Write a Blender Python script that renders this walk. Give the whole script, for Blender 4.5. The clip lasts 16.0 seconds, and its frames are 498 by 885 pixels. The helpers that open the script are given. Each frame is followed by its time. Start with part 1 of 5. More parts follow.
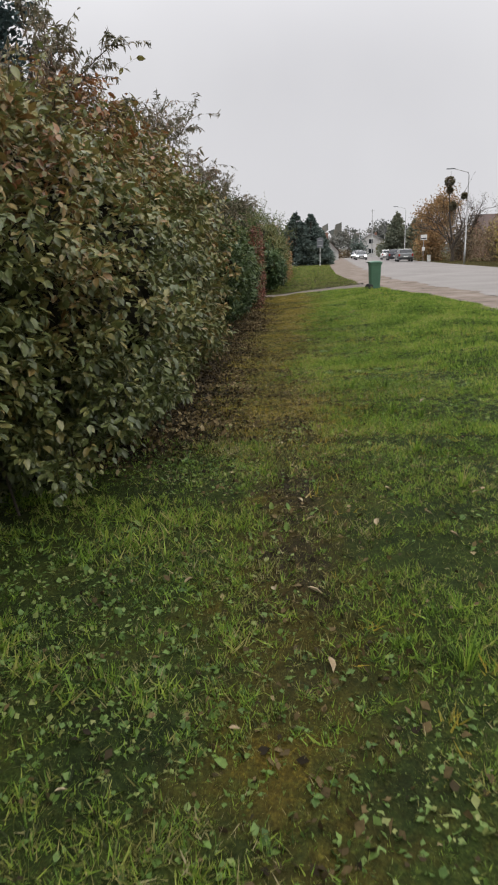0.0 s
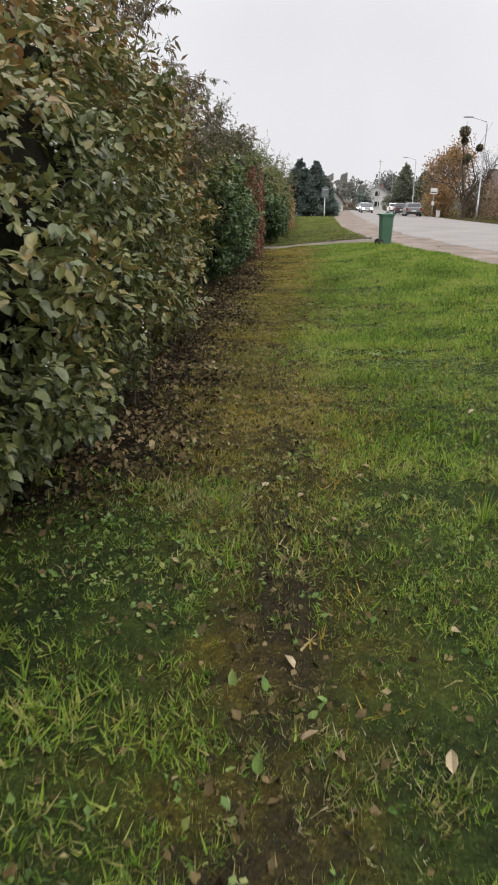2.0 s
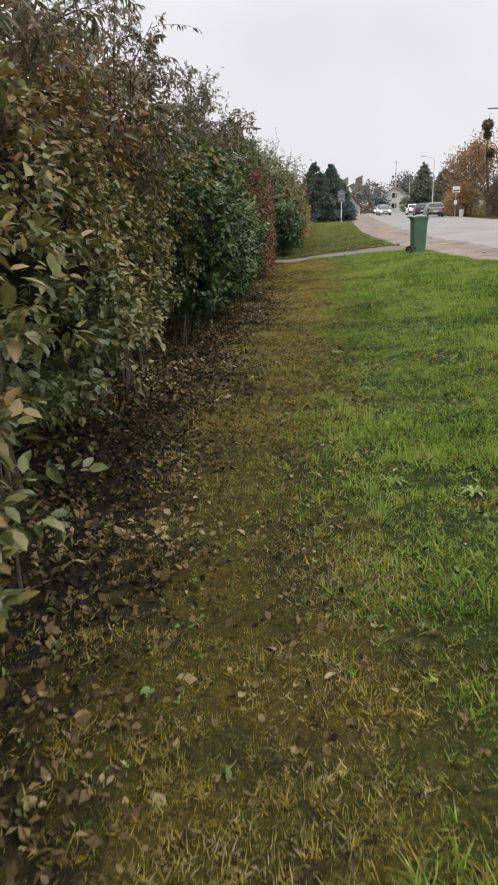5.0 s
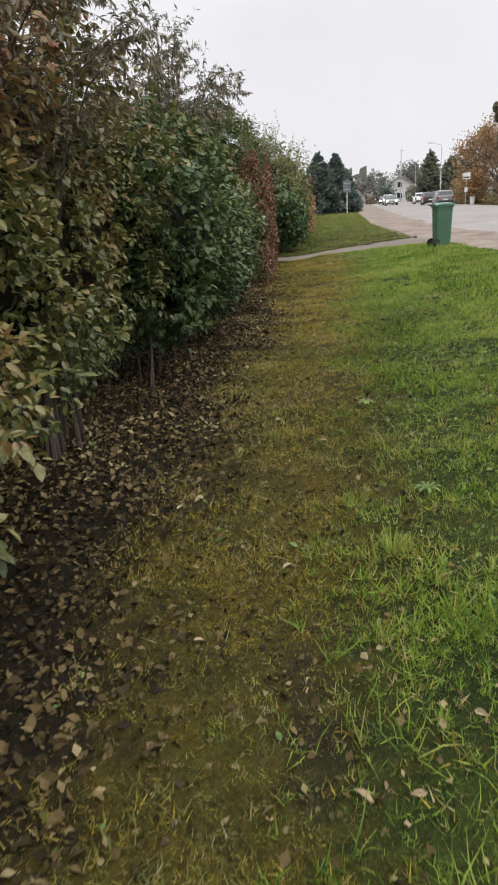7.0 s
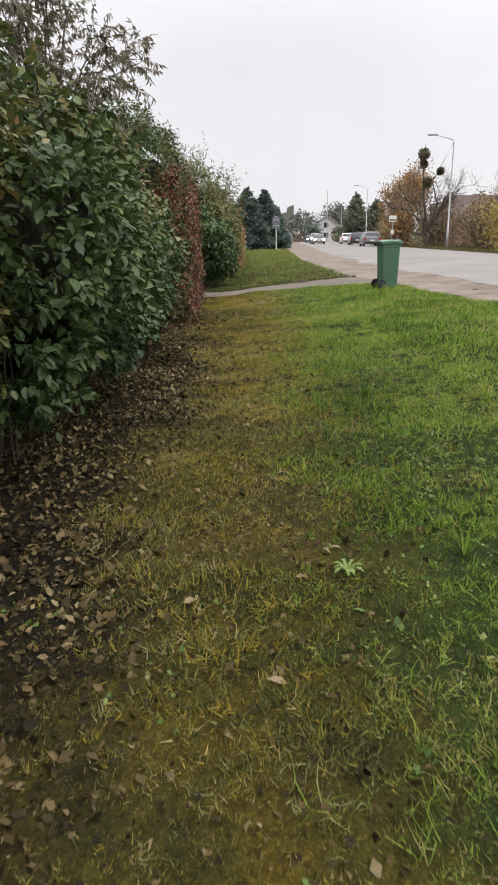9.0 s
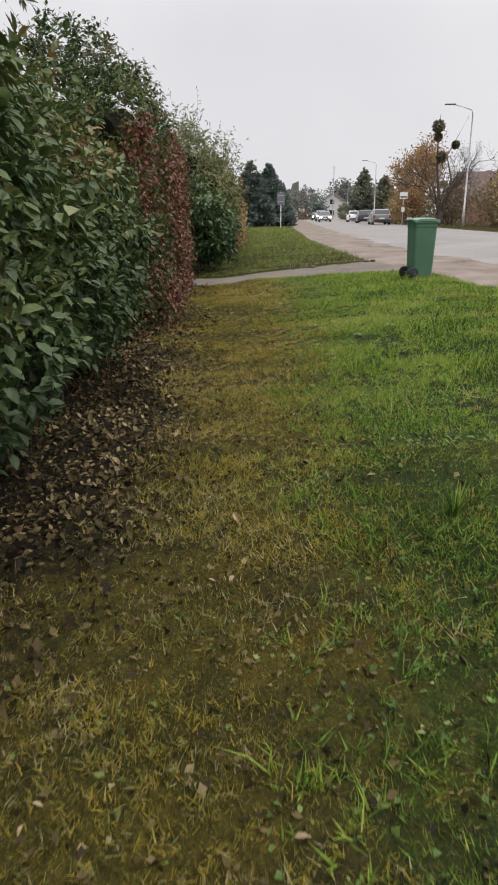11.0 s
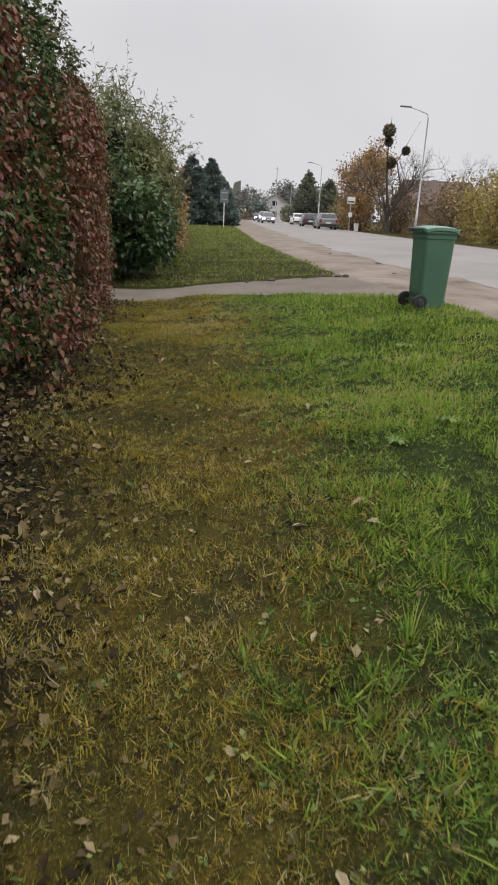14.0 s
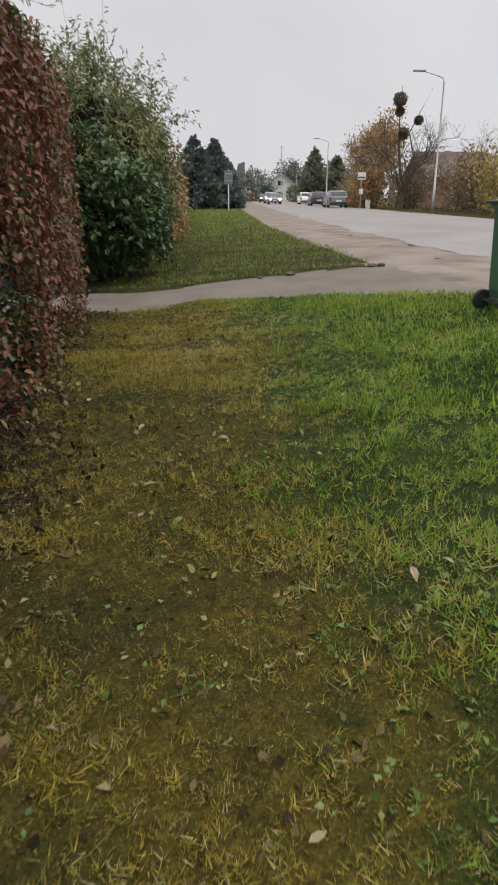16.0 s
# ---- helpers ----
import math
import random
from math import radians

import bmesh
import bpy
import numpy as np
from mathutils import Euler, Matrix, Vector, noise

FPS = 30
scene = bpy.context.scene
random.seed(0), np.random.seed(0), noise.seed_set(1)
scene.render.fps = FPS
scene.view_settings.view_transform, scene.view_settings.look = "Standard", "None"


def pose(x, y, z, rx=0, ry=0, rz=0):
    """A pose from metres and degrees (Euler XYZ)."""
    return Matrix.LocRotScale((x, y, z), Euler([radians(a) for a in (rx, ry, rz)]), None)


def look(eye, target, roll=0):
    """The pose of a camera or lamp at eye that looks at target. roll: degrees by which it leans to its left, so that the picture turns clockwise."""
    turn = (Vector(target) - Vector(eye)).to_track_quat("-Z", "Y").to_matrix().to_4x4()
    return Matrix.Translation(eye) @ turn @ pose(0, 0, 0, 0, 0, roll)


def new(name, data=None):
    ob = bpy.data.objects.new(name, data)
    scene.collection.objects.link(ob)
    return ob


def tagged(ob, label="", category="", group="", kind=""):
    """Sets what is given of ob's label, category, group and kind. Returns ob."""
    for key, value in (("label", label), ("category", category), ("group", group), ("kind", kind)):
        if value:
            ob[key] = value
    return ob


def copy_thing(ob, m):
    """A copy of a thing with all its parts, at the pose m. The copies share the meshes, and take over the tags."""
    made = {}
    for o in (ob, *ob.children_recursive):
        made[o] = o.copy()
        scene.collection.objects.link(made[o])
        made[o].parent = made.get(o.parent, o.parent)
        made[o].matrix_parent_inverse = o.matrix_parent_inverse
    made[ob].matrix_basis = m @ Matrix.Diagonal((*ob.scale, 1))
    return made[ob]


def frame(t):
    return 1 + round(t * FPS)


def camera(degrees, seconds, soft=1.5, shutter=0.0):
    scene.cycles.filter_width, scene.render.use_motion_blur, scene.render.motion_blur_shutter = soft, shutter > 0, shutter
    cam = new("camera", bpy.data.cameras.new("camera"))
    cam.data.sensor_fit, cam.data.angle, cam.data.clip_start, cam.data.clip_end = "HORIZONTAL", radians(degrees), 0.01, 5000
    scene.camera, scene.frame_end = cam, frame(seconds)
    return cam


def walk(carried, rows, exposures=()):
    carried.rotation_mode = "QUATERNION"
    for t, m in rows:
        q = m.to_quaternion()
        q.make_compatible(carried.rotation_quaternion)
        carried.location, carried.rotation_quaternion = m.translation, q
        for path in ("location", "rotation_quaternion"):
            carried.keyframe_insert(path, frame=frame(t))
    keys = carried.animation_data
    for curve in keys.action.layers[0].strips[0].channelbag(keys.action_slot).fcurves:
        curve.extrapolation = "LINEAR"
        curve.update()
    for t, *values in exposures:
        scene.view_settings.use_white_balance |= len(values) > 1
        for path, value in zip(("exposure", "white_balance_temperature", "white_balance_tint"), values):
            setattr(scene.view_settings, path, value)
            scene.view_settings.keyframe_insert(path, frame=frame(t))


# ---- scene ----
cam = camera(41.5, 16.0, 2.0, 0.2)
PATH = [
    (0, (0.443, 0.729, 1.309), (0.362, 2.651, 0.763), -1.9),
    (0.5, (0.364, 1.261, 1.272), (0.291, 3.169, 0.674), 1.4),
    (1, (0.456, 1.782, 1.235), (0.308, 3.643, 0.518), -2.3),
    (1.5, (0.471, 2.241, 1.231), (0.167, 4.099, 0.558), -3.6),
    (2, (0.506, 2.773, 1.216), (0.444, 4.652, 0.534), 0.5),
    (2.5, (0.533, 3.31, 1.193), (0.412, 5.165, 0.454), -1.4),
    (3, (0.514, 3.847, 1.19), (0.608, 5.709, 0.466), 2.9),
    (3.5, (0.543, 4.385, 1.194), (0.529, 6.289, 0.583), -0.3),
    (3.7, (0.592, 4.58, 1.229), (0.535, 6.473, 0.587), -0.3),
    (5.8, (0.635, 7.212, 1.201), (0.48, 9.087, 0.524), -2.6),
    (6, (0.65, 7.439, 1.172), (0.484, 9.305, 0.472), -2.2),
    (6.5, (0.623, 8.049, 1.197), (0.396, 9.914, 0.513), -3.1),
    (7, (0.63, 8.66, 1.179), (0.468, 10.537, 0.506), -3.9),
    (7.5, (0.583, 9.259, 1.159), (0.584, 11.154, 0.517), 0.4),
    (8, (0.601, 9.886, 1.108), (0.537, 11.753, 0.393), -2.7),
    (8.3, (0.58, 10.226, 1.09), (0.453, 12.089, 0.373), -2.2),
    (8.5, (0.554, 10.47, 1.098), (0.462, 12.38, 0.512), -0.2),
    (9, (0.627, 11.101, 1.064), (0.693, 13.009, 0.471), -1.0),
    (9.5, (0.597, 11.737, 1.04), (0.581, 13.661, 0.493), -1.6),
    (9.7, (0.626, 12.011, 1.072), (0.679, 13.928, 0.506), -1.3),
    (11.8, (0.84, 14.889, 1.039), (0.909, 16.776, 0.381), 0.0),
    (12, (0.847, 15.135, 1.049), (1.052, 17.051, 0.512), 2.1),
    (12.5, (0.906, 15.748, 1.013), (1.174, 17.624, 0.376), 0.5),
    (13, (0.856, 16.289, 1.002), (1.158, 18.197, 0.482), 2.4),
    (13.5, (0.884, 16.94, 0.988), (1.223, 18.824, 0.409), 2.6),
    (14, (0.896, 17.449, 1.011), (1.149, 19.322, 0.358), 2.6),
    (14.5, (0.931, 18.052, 0.978), (1.262, 19.898, 0.285), 4.2),
    (15, (0.995, 18.633, 0.972), (1.123, 20.501, 0.271), -1.0),
    (15.5, (1.013, 19.197, 1.003), (1.187, 21.096, 0.398), 0.3),
    (16, (1.095, 19.825, 0.981), (1.305, 21.687, 0.281), 0.0),
]
EXPOSURES = [(0.0, 0.04), (1.0, 0.17), (1.5, 0.35), (2.2, 0.29), (3.5, 0.29), (6.5, 0.35), (8.5, 0.39), (9.5, 0.35), (12.5, 0.06), (16.0, 0.03)]
walk(cam, [(t, look(eye, target, roll)) for t, eye, target, roll in PATH], EXPOSURES)

# ---- light ----
world = bpy.data.worlds.new("overcast_sky")
scene.world = world
world.use_nodes = True
wn, wl = world.node_tree.nodes, world.node_tree.links
wn.clear()
w_out, w_bg = wn.new("ShaderNodeOutputWorld"), wn.new("ShaderNodeBackground")
w_sky = wn.new("ShaderNodeTexSky")
w_sky.sky_type, w_sky.sun_disc = "NISHITA", False
w_sky.sun_elevation, w_sky.sun_rotation = radians(52), radians(130)
w_grey = wn.new("ShaderNodeHueSaturation")
w_grey.inputs["Saturation"].default_value, w_grey.inputs["Value"].default_value = 0.12, 0.9
w_cloud, w_ramp, w_mix = wn.new("ShaderNodeTexNoise"), wn.new("ShaderNodeValToRGB"), wn.new("ShaderNodeMix")
w_cloud.inputs["Scale"].default_value, w_cloud.inputs["Detail"].default_value = 2.2, 4
w_ramp.color_ramp.elements[0].position, w_ramp.color_ramp.elements[0].color = 0.3, (6.9, 6.85, 7.15, 1)
w_ramp.color_ramp.elements[1].position, w_ramp.color_ramp.elements[1].color = 0.75, (8.0, 7.95, 8.2, 1)
w_mix.data_type = "RGBA"
w_mix.inputs[0].default_value = 0.88
wl.new(w_sky.outputs[0], w_grey.inputs["Color"])
wl.new(w_cloud.outputs["Fac"], w_ramp.inputs[0])
wl.new(w_grey.outputs[0], w_mix.inputs[6])
wl.new(w_ramp.outputs[0], w_mix.inputs[7])
w_dir, w_sep, w_map, w_up = wn.new("ShaderNodeTexCoord"), wn.new("ShaderNodeSeparateXYZ"), wn.new("ShaderNodeMapRange"), wn.new("ShaderNodeMix")
wl.new(w_dir.outputs["Generated"], w_sep.inputs[0])
wl.new(w_sep.outputs["Z"], w_map.inputs["Value"])
w_map.interpolation_type = "SMOOTHSTEP"
w_map.inputs["From Min"].default_value, w_map.inputs["From Max"].default_value = 0.2, 0.95
w_map.inputs["To Min"].default_value, w_map.inputs["To Max"].default_value = 0.97, 3.3
w_up.data_type, w_up.blend_type = "RGBA", "MULTIPLY"
w_up.inputs[0].default_value = 1.0
wl.new(w_mix.outputs[2], w_up.inputs[6])
wl.new(w_map.outputs[0], w_up.inputs[7])
wl.new(w_up.outputs[2], w_bg.inputs["Color"])
w_bg.inputs["Strength"].default_value = 0.1
wl.new(w_bg.outputs[0], w_out.inputs["Surface"])
sun_data = bpy.data.lights.new("sun", "SUN")
sun_data.energy, sun_data.angle, sun_data.color = 0.9, radians(30), (1.0, 0.96, 0.9)
sun = new("sun", sun_data)
sun.matrix_world = look((24, -14, 34), (0, 6, 0))

# ---- materials ----
def nodes_of(name):
    m = bpy.data.materials.new(name)
    m.use_nodes = True
    n, l = m.node_tree.nodes, m.node_tree.links
    return m, n, l, n["Principled BSDF"]


def ramp_node(n, stops):
    r = n.new("ShaderNodeValToRGB")
    while len(r.color_ramp.elements) < len(stops):
        r.color_ramp.elements.new(0.5)
    for e, (p, c) in zip(r.color_ramp.elements, stops):
        e.position, e.color = p, (*c, 1)
    return r


def noise_node(n, l, scale, detail=5, rough=0.6, coords="world"):
    t = n.new("ShaderNodeTexNoise")
    t.inputs["Scale"].default_value, t.inputs["Detail"].default_value, t.inputs["Roughness"].default_value = scale, detail, rough
    if coords == "world":
        l.new(n.new("ShaderNodeNewGeometry").outputs["Position"], t.inputs["Vector"])
    else:
        l.new(n.new("ShaderNodeTexCoord").outputs["Object"], t.inputs["Vector"])
    return t


def math_node(n, l, op, a, b):
    m = n.new("ShaderNodeMath")
    m.operation = op
    for i, v in enumerate((a, b)):
        if isinstance(v, (int, float)):
            m.inputs[i].default_value = v
        else:
            l.new(v, m.inputs[i])
    return m.outputs[0]


def mix_node(n, l, fac, a, b, blend="MIX"):
    m = n.new("ShaderNodeMix")
    m.data_type, m.blend_type = "RGBA", blend
    for i, v in ((0, fac), (6, a), (7, b)):
        if isinstance(v, (int, float)):
            m.inputs[i].default_value = v
        elif isinstance(v, tuple):
            m.inputs[i].default_value = (*v, 1)
        else:
            l.new(v, m.inputs[i])
    return m.outputs[2]


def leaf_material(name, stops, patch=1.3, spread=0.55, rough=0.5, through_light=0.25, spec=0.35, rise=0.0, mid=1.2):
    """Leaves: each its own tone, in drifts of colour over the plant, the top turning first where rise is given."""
    m, n, l, bsdf = nodes_of(name)
    isl = n.new("ShaderNodeNewGeometry").outputs["Random Per Island"]
    drift = noise_node(n, l, patch, 3)
    fine = noise_node(n, l, 60, 2)
    v = math_node(n, l, "MULTIPLY", isl, spread)
    d = math_node(n, l, "MULTIPLY", drift.outputs["Fac"], 1.9)
    d = math_node(n, l, "SUBTRACT", d, 0.45 + spread / 2)
    v = math_node(n, l, "ADD", v, d)
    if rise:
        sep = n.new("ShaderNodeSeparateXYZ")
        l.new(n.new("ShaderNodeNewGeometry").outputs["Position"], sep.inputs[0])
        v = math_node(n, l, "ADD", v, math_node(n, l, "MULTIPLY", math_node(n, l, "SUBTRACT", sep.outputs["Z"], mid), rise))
    r = ramp_node(n, stops)
    l.new(v, r.inputs[0])
    shade = ramp_node(n, [(0.25, (0.72, 0.72, 0.72)), (0.75, (1.2, 1.2, 1.2))])
    l.new(fine.outputs["Fac"], shade.inputs[0])
    col = mix_node(n, l, 1.0, r.outputs[0], shade.outputs[0], "MULTIPLY")
    l.new(col, bsdf.inputs["Base Color"])
    bsdf.inputs["Roughness"].default_value = rough
    bsdf.inputs["Specular IOR Level"].default_value = spec
    if through_light:
        tr, mx = n.new("ShaderNodeBsdfTranslucent"), n.new("ShaderNodeMixShader")
        l.new(col, tr.inputs["Color"])
        mx.inputs[0].default_value = through_light
        l.new(bsdf.outputs[0], mx.inputs[1])
        l.new(tr.outputs[0], mx.inputs[2])
        l.new(mx.outputs[0], n["Material Output"].inputs["Surface"])
    return m


def surface(name, stops, scale=3.0, fine=60.0, rough=0.8, bump=0.2, metal=0.0, coords="world", fine_mix=0.5, dist=0.01, spec=0.4):
    """A surface with broad drifts of tone, a fine grain and relief."""
    m, n, l, bsdf = nodes_of(name)
    a, b = noise_node(n, l, scale, 6, 0.62, coords), noise_node(n, l, fine, 4, 0.65, coords)
    v = math_node(n, l, "ADD", math_node(n, l, "MULTIPLY", a.outputs["Fac"], 1 - fine_mix), math_node(n, l, "MULTIPLY", b.outputs["Fac"], fine_mix))
    r = ramp_node(n, stops)
    l.new(v, r.inputs[0])
    l.new(r.outputs[0], bsdf.inputs["Base Color"])
    bsdf.inputs["Roughness"].default_value, bsdf.inputs["Metallic"].default_value = rough, metal
    bsdf.inputs["Specular IOR Level"].default_value = spec
    if bump:
        bp = n.new("ShaderNodeBump")
        bp.inputs["Strength"].default_value, bp.inputs["Distance"].default_value = bump, dist
        l.new(v, bp.inputs["Height"])
        l.new(bp.outputs[0], bsdf.inputs["Normal"])
    return m


def glow(name, colour, strength):
    m, n, l, bsdf = nodes_of(name)
    bsdf.inputs["Base Color"].default_value = (0.9, 0.9, 0.85, 1)
    bsdf.inputs["Emission Color"].default_value = (*colour, 1)
    bsdf.inputs["Emission Strength"].default_value = strength
    return m


def thatch():
    """Lawn ground: thatch and moss by the cover laid over the sheet: soil under the hedge, green turf, a worn track, yellow moss between."""
    m, n, l, bsdf = nodes_of("lawn_thatch")
    lay = n.new("ShaderNodeAttribute")
    lay.attribute_name = "cover"
    rgb = n.new("ShaderNodeSeparateColor")
    l.new(lay.outputs["Color"], rgb.inputs[0])
    torn, fine = noise_node(n, l, 5.5, 5, 0.7), noise_node(n, l, 17, 4, 0.7)
    ragged = math_node(n, l, "ADD", math_node(n, l, "MULTIPLY", torn.outputs["Fac"], 1.5), math_node(n, l, "MULTIPLY", fine.outputs["Fac"], 1.0))

    def share(channel):
        edge = n.new("ShaderNodeMapRange")
        edge.interpolation_type = "SMOOTHSTEP"
        l.new(math_node(n, l, "ADD", rgb.outputs[channel], math_node(n, l, "SUBTRACT", ragged, 1.25)), edge.inputs["Value"])
        edge.inputs["From Min"].default_value, edge.inputs["From Max"].default_value = 0.1, 0.9
        return edge.outputs[0]

    drift = noise_node(n, l, 2.3, 4, 0.65)
    moss = ramp_node(n, [(0.3, (0.042, 0.043, 0.014)), (0.5, (0.08, 0.067, 0.015)), (0.7, (0.112, 0.084, 0.015))])
    l.new(drift.outputs["Fac"], moss.inputs[0])
    turf = ramp_node(n, [(0.3, (0.021, 0.034, 0.01)), (0.55, (0.04, 0.06, 0.013)), (0.75, (0.062, 0.068, 0.015))])
    l.new(drift.outputs["Fac"], turf.inputs[0])
    cover = mix_node(n, l, share(1), moss.outputs[0], turf.outputs[0])
    cover = mix_node(n, l, share(2), cover, (0.036, 0.029, 0.016))
    cover = mix_node(n, l, share(0), cover, (0.02, 0.016, 0.01))
    grain, grit = noise_node(n, l, 22, 5, 0.7), noise_node(n, l, 110, 3, 0.7)
    tone = ramp_node(n, [(0.32, (0.22, 0.22, 0.22)), (0.5, (0.8, 0.8, 0.8)), (0.7, (1.5, 1.5, 1.5))])
    v = math_node(n, l, "ADD", math_node(n, l, "MULTIPLY", grain.outputs["Fac"], 0.55), math_node(n, l, "MULTIPLY", grit.outputs["Fac"], 0.45))
    l.new(v, tone.inputs[0])
    flecks = n.new("ShaderNodeTexVoronoi")
    flecks.inputs["Scale"].default_value = 130
    l.new(n.new("ShaderNodeNewGeometry").outputs["Position"], flecks.inputs["Vector"])
    fleck = ramp_node(n, [(0.0, (0.6, 0.6, 0.6)), (0.5, (0.85, 0.85, 0.78)), (0.9, (1.05, 1.0, 0.9)), (1.0, (1.7, 1.6, 1.35))])
    bits = n.new("ShaderNodeSeparateColor")
    l.new(flecks.outputs["Color"], bits.inputs[0])
    l.new(bits.outputs[0], fleck.inputs[0])
    l.new(mix_node(n, l, 1.0, mix_node(n, l, 1.0, cover, tone.outputs[0], "MULTIPLY"), fleck.outputs[0], "MULTIPLY"), bsdf.inputs["Base Color"])
    bsdf.inputs["Roughness"].default_value, bsdf.inputs["Specular IOR Level"].default_value = 0.95, 0.1
    bp = n.new("ShaderNodeBump")
    bp.inputs["Strength"].default_value, bp.inputs["Distance"].default_value = 0.9, 0.035
    l.new(math_node(n, l, "ADD", v, math_node(n, l, "MULTIPLY", bits.outputs[0], 0.5)), bp.inputs["Height"])
    l.new(bp.outputs[0], bsdf.inputs["Normal"])
    return m


M_SOIL = thatch()
M_GRASS = leaf_material("lush_grass", [(0.0, (0.034, 0.062, 0.012)), (0.25, (0.105, 0.185, 0.026)), (0.6, (0.22, 0.345, 0.045)), (0.9, (0.32, 0.375, 0.065)), (1.0, (0.38, 0.34, 0.13))], 0.9, 0.95, 0.55, 0.45, 0.25)
M_DRYGRASS = leaf_material("mossy_grass", [(0.0, (0.06, 0.058, 0.016)), (0.25, (0.18, 0.16, 0.03)), (0.5, (0.335, 0.27, 0.042)), (0.85, (0.41, 0.3, 0.05)), (1.0, (0.46, 0.38, 0.2))], 1.1, 0.95, 0.6, 0.38, 0.2)
M_OLIVEGRASS = leaf_material("trodden_grass", [(0.0, (0.035, 0.045, 0.016)), (0.3, (0.1, 0.115, 0.03)), (0.6, (0.195, 0.2, 0.055)), (0.9, (0.28, 0.25, 0.095)), (1.0, (0.38, 0.33, 0.19))], 1.3, 1.0, 0.55, 0.38, 0.25)
M_WEED = leaf_material("weed_leaf", [(0.0, (0.05, 0.095, 0.02)), (0.4, (0.095, 0.165, 0.034)), (0.75, (0.15, 0.225, 0.055)), (1.0, (0.23, 0.25, 0.08))], 1.5, 0.85, 0.5, 0.25, 0.3)
M_LITTER = leaf_material("leaf_litter", [(0.0, (0.016, 0.012, 0.006)), (0.35, (0.046, 0.034, 0.015)), (0.6, (0.092, 0.066, 0.028)), (0.85, (0.13, 0.094, 0.042)), (0.97, (0.165, 0.125, 0.062)), (1.0, (0.24, 0.19, 0.1))], 1.0, 1.0, 0.7, 0.05, 0.12)
M_YELLOWLEAF = leaf_material("pale_fallen_leaf", [(0.0, (0.16, 0.1, 0.05)), (0.5, (0.28, 0.21, 0.12)), (1.0, (0.4, 0.34, 0.22))], 3.0, 0.9, 0.6, 0.1)
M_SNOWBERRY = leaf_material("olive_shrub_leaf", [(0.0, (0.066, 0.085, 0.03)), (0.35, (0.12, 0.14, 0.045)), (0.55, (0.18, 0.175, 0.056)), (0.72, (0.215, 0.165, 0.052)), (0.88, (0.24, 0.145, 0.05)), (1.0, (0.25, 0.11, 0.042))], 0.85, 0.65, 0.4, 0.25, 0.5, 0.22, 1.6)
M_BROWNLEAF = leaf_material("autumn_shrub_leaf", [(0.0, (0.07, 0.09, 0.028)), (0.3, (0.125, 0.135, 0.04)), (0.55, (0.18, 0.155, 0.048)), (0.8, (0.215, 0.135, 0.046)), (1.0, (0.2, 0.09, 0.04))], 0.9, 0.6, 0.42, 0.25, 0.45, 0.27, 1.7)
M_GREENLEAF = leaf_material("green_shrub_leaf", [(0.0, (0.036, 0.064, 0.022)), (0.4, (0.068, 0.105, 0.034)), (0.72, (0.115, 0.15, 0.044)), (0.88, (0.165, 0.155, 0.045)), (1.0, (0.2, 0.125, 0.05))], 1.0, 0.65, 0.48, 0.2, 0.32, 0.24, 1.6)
M_DUSKLEAF = leaf_material("dusky_shrub_leaf", [(0.0, (0.085, 0.088, 0.05)), (0.5, (0.15, 0.135, 0.08)), (0.8, (0.2, 0.15, 0.09)), (1.0, (0.23, 0.14, 0.095))], 1.2, 0.7, 0.45, 0.3, 0.4)
M_CREEPER = leaf_material("red_creeper_leaf", [(0.0, (0.075, 0.03, 0.024)), (0.3, (0.15, 0.046, 0.032)), (0.52, (0.2, 0.07, 0.042)), (0.68, (0.19, 0.105, 0.05)), (0.85, (0.13, 0.115, 0.045)), (1.0, (0.075, 0.1, 0.036))], 2.2, 0.9, 0.5, 0.25, 0.35)
M_THUJA = leaf_material("thuja_foliage", [(0.0, (0.032, 0.055, 0.02)), (0.5, (0.058, 0.092, 0.028)), (0.85, (0.1, 0.12, 0.038)), (1.0, (0.16, 0.12, 0.04))], 1.5, 0.6, 0.7, 0.15, 0.15)
M_LAUREL = leaf_material("glossy_dark_leaf", [(0.0, (0.028, 0.06, 0.022)), (0.5, (0.05, 0.095, 0.032)), (1.0, (0.1, 0.15, 0.045))], 1.0, 0.8, 0.42, 0.15, 0.4)
M_LIMELEAF = leaf_material("light_green_leaf", [(0.0, (0.075, 0.105, 0.045)), (0.5, (0.14, 0.165, 0.062)), (1.0, (0.24, 0.22, 0.08))], 1.0, 0.7, 0.5, 0.25)
M_ORANGELEAF = leaf_material("orange_leaf", [(0.0, (0.2, 0.15, 0.085)), (0.4, (0.27, 0.175, 0.085)), (0.75, (0.36, 0.2, 0.08)), (1.0, (0.3, 0.21, 0.085))], 0.5, 0.6, 0.6, 0.3)
M_YELLOWTREE = leaf_material("yellow_leaf", [(0.0, (0.17, 0.155, 0.06)), (0.5, (0.29, 0.23, 0.07)), (1.0, (0.42, 0.32, 0.09))], 0.35, 0.6, 0.6, 0.3)
M_RUSSET = leaf_material("russet_leaf", [(0.0, (0.12, 0.1, 0.065)), (0.5, (0.19, 0.14, 0.085)), (1.0, (0.25, 0.16, 0.09))], 0.3, 0.6, 0.7, 0.15, 0.2)
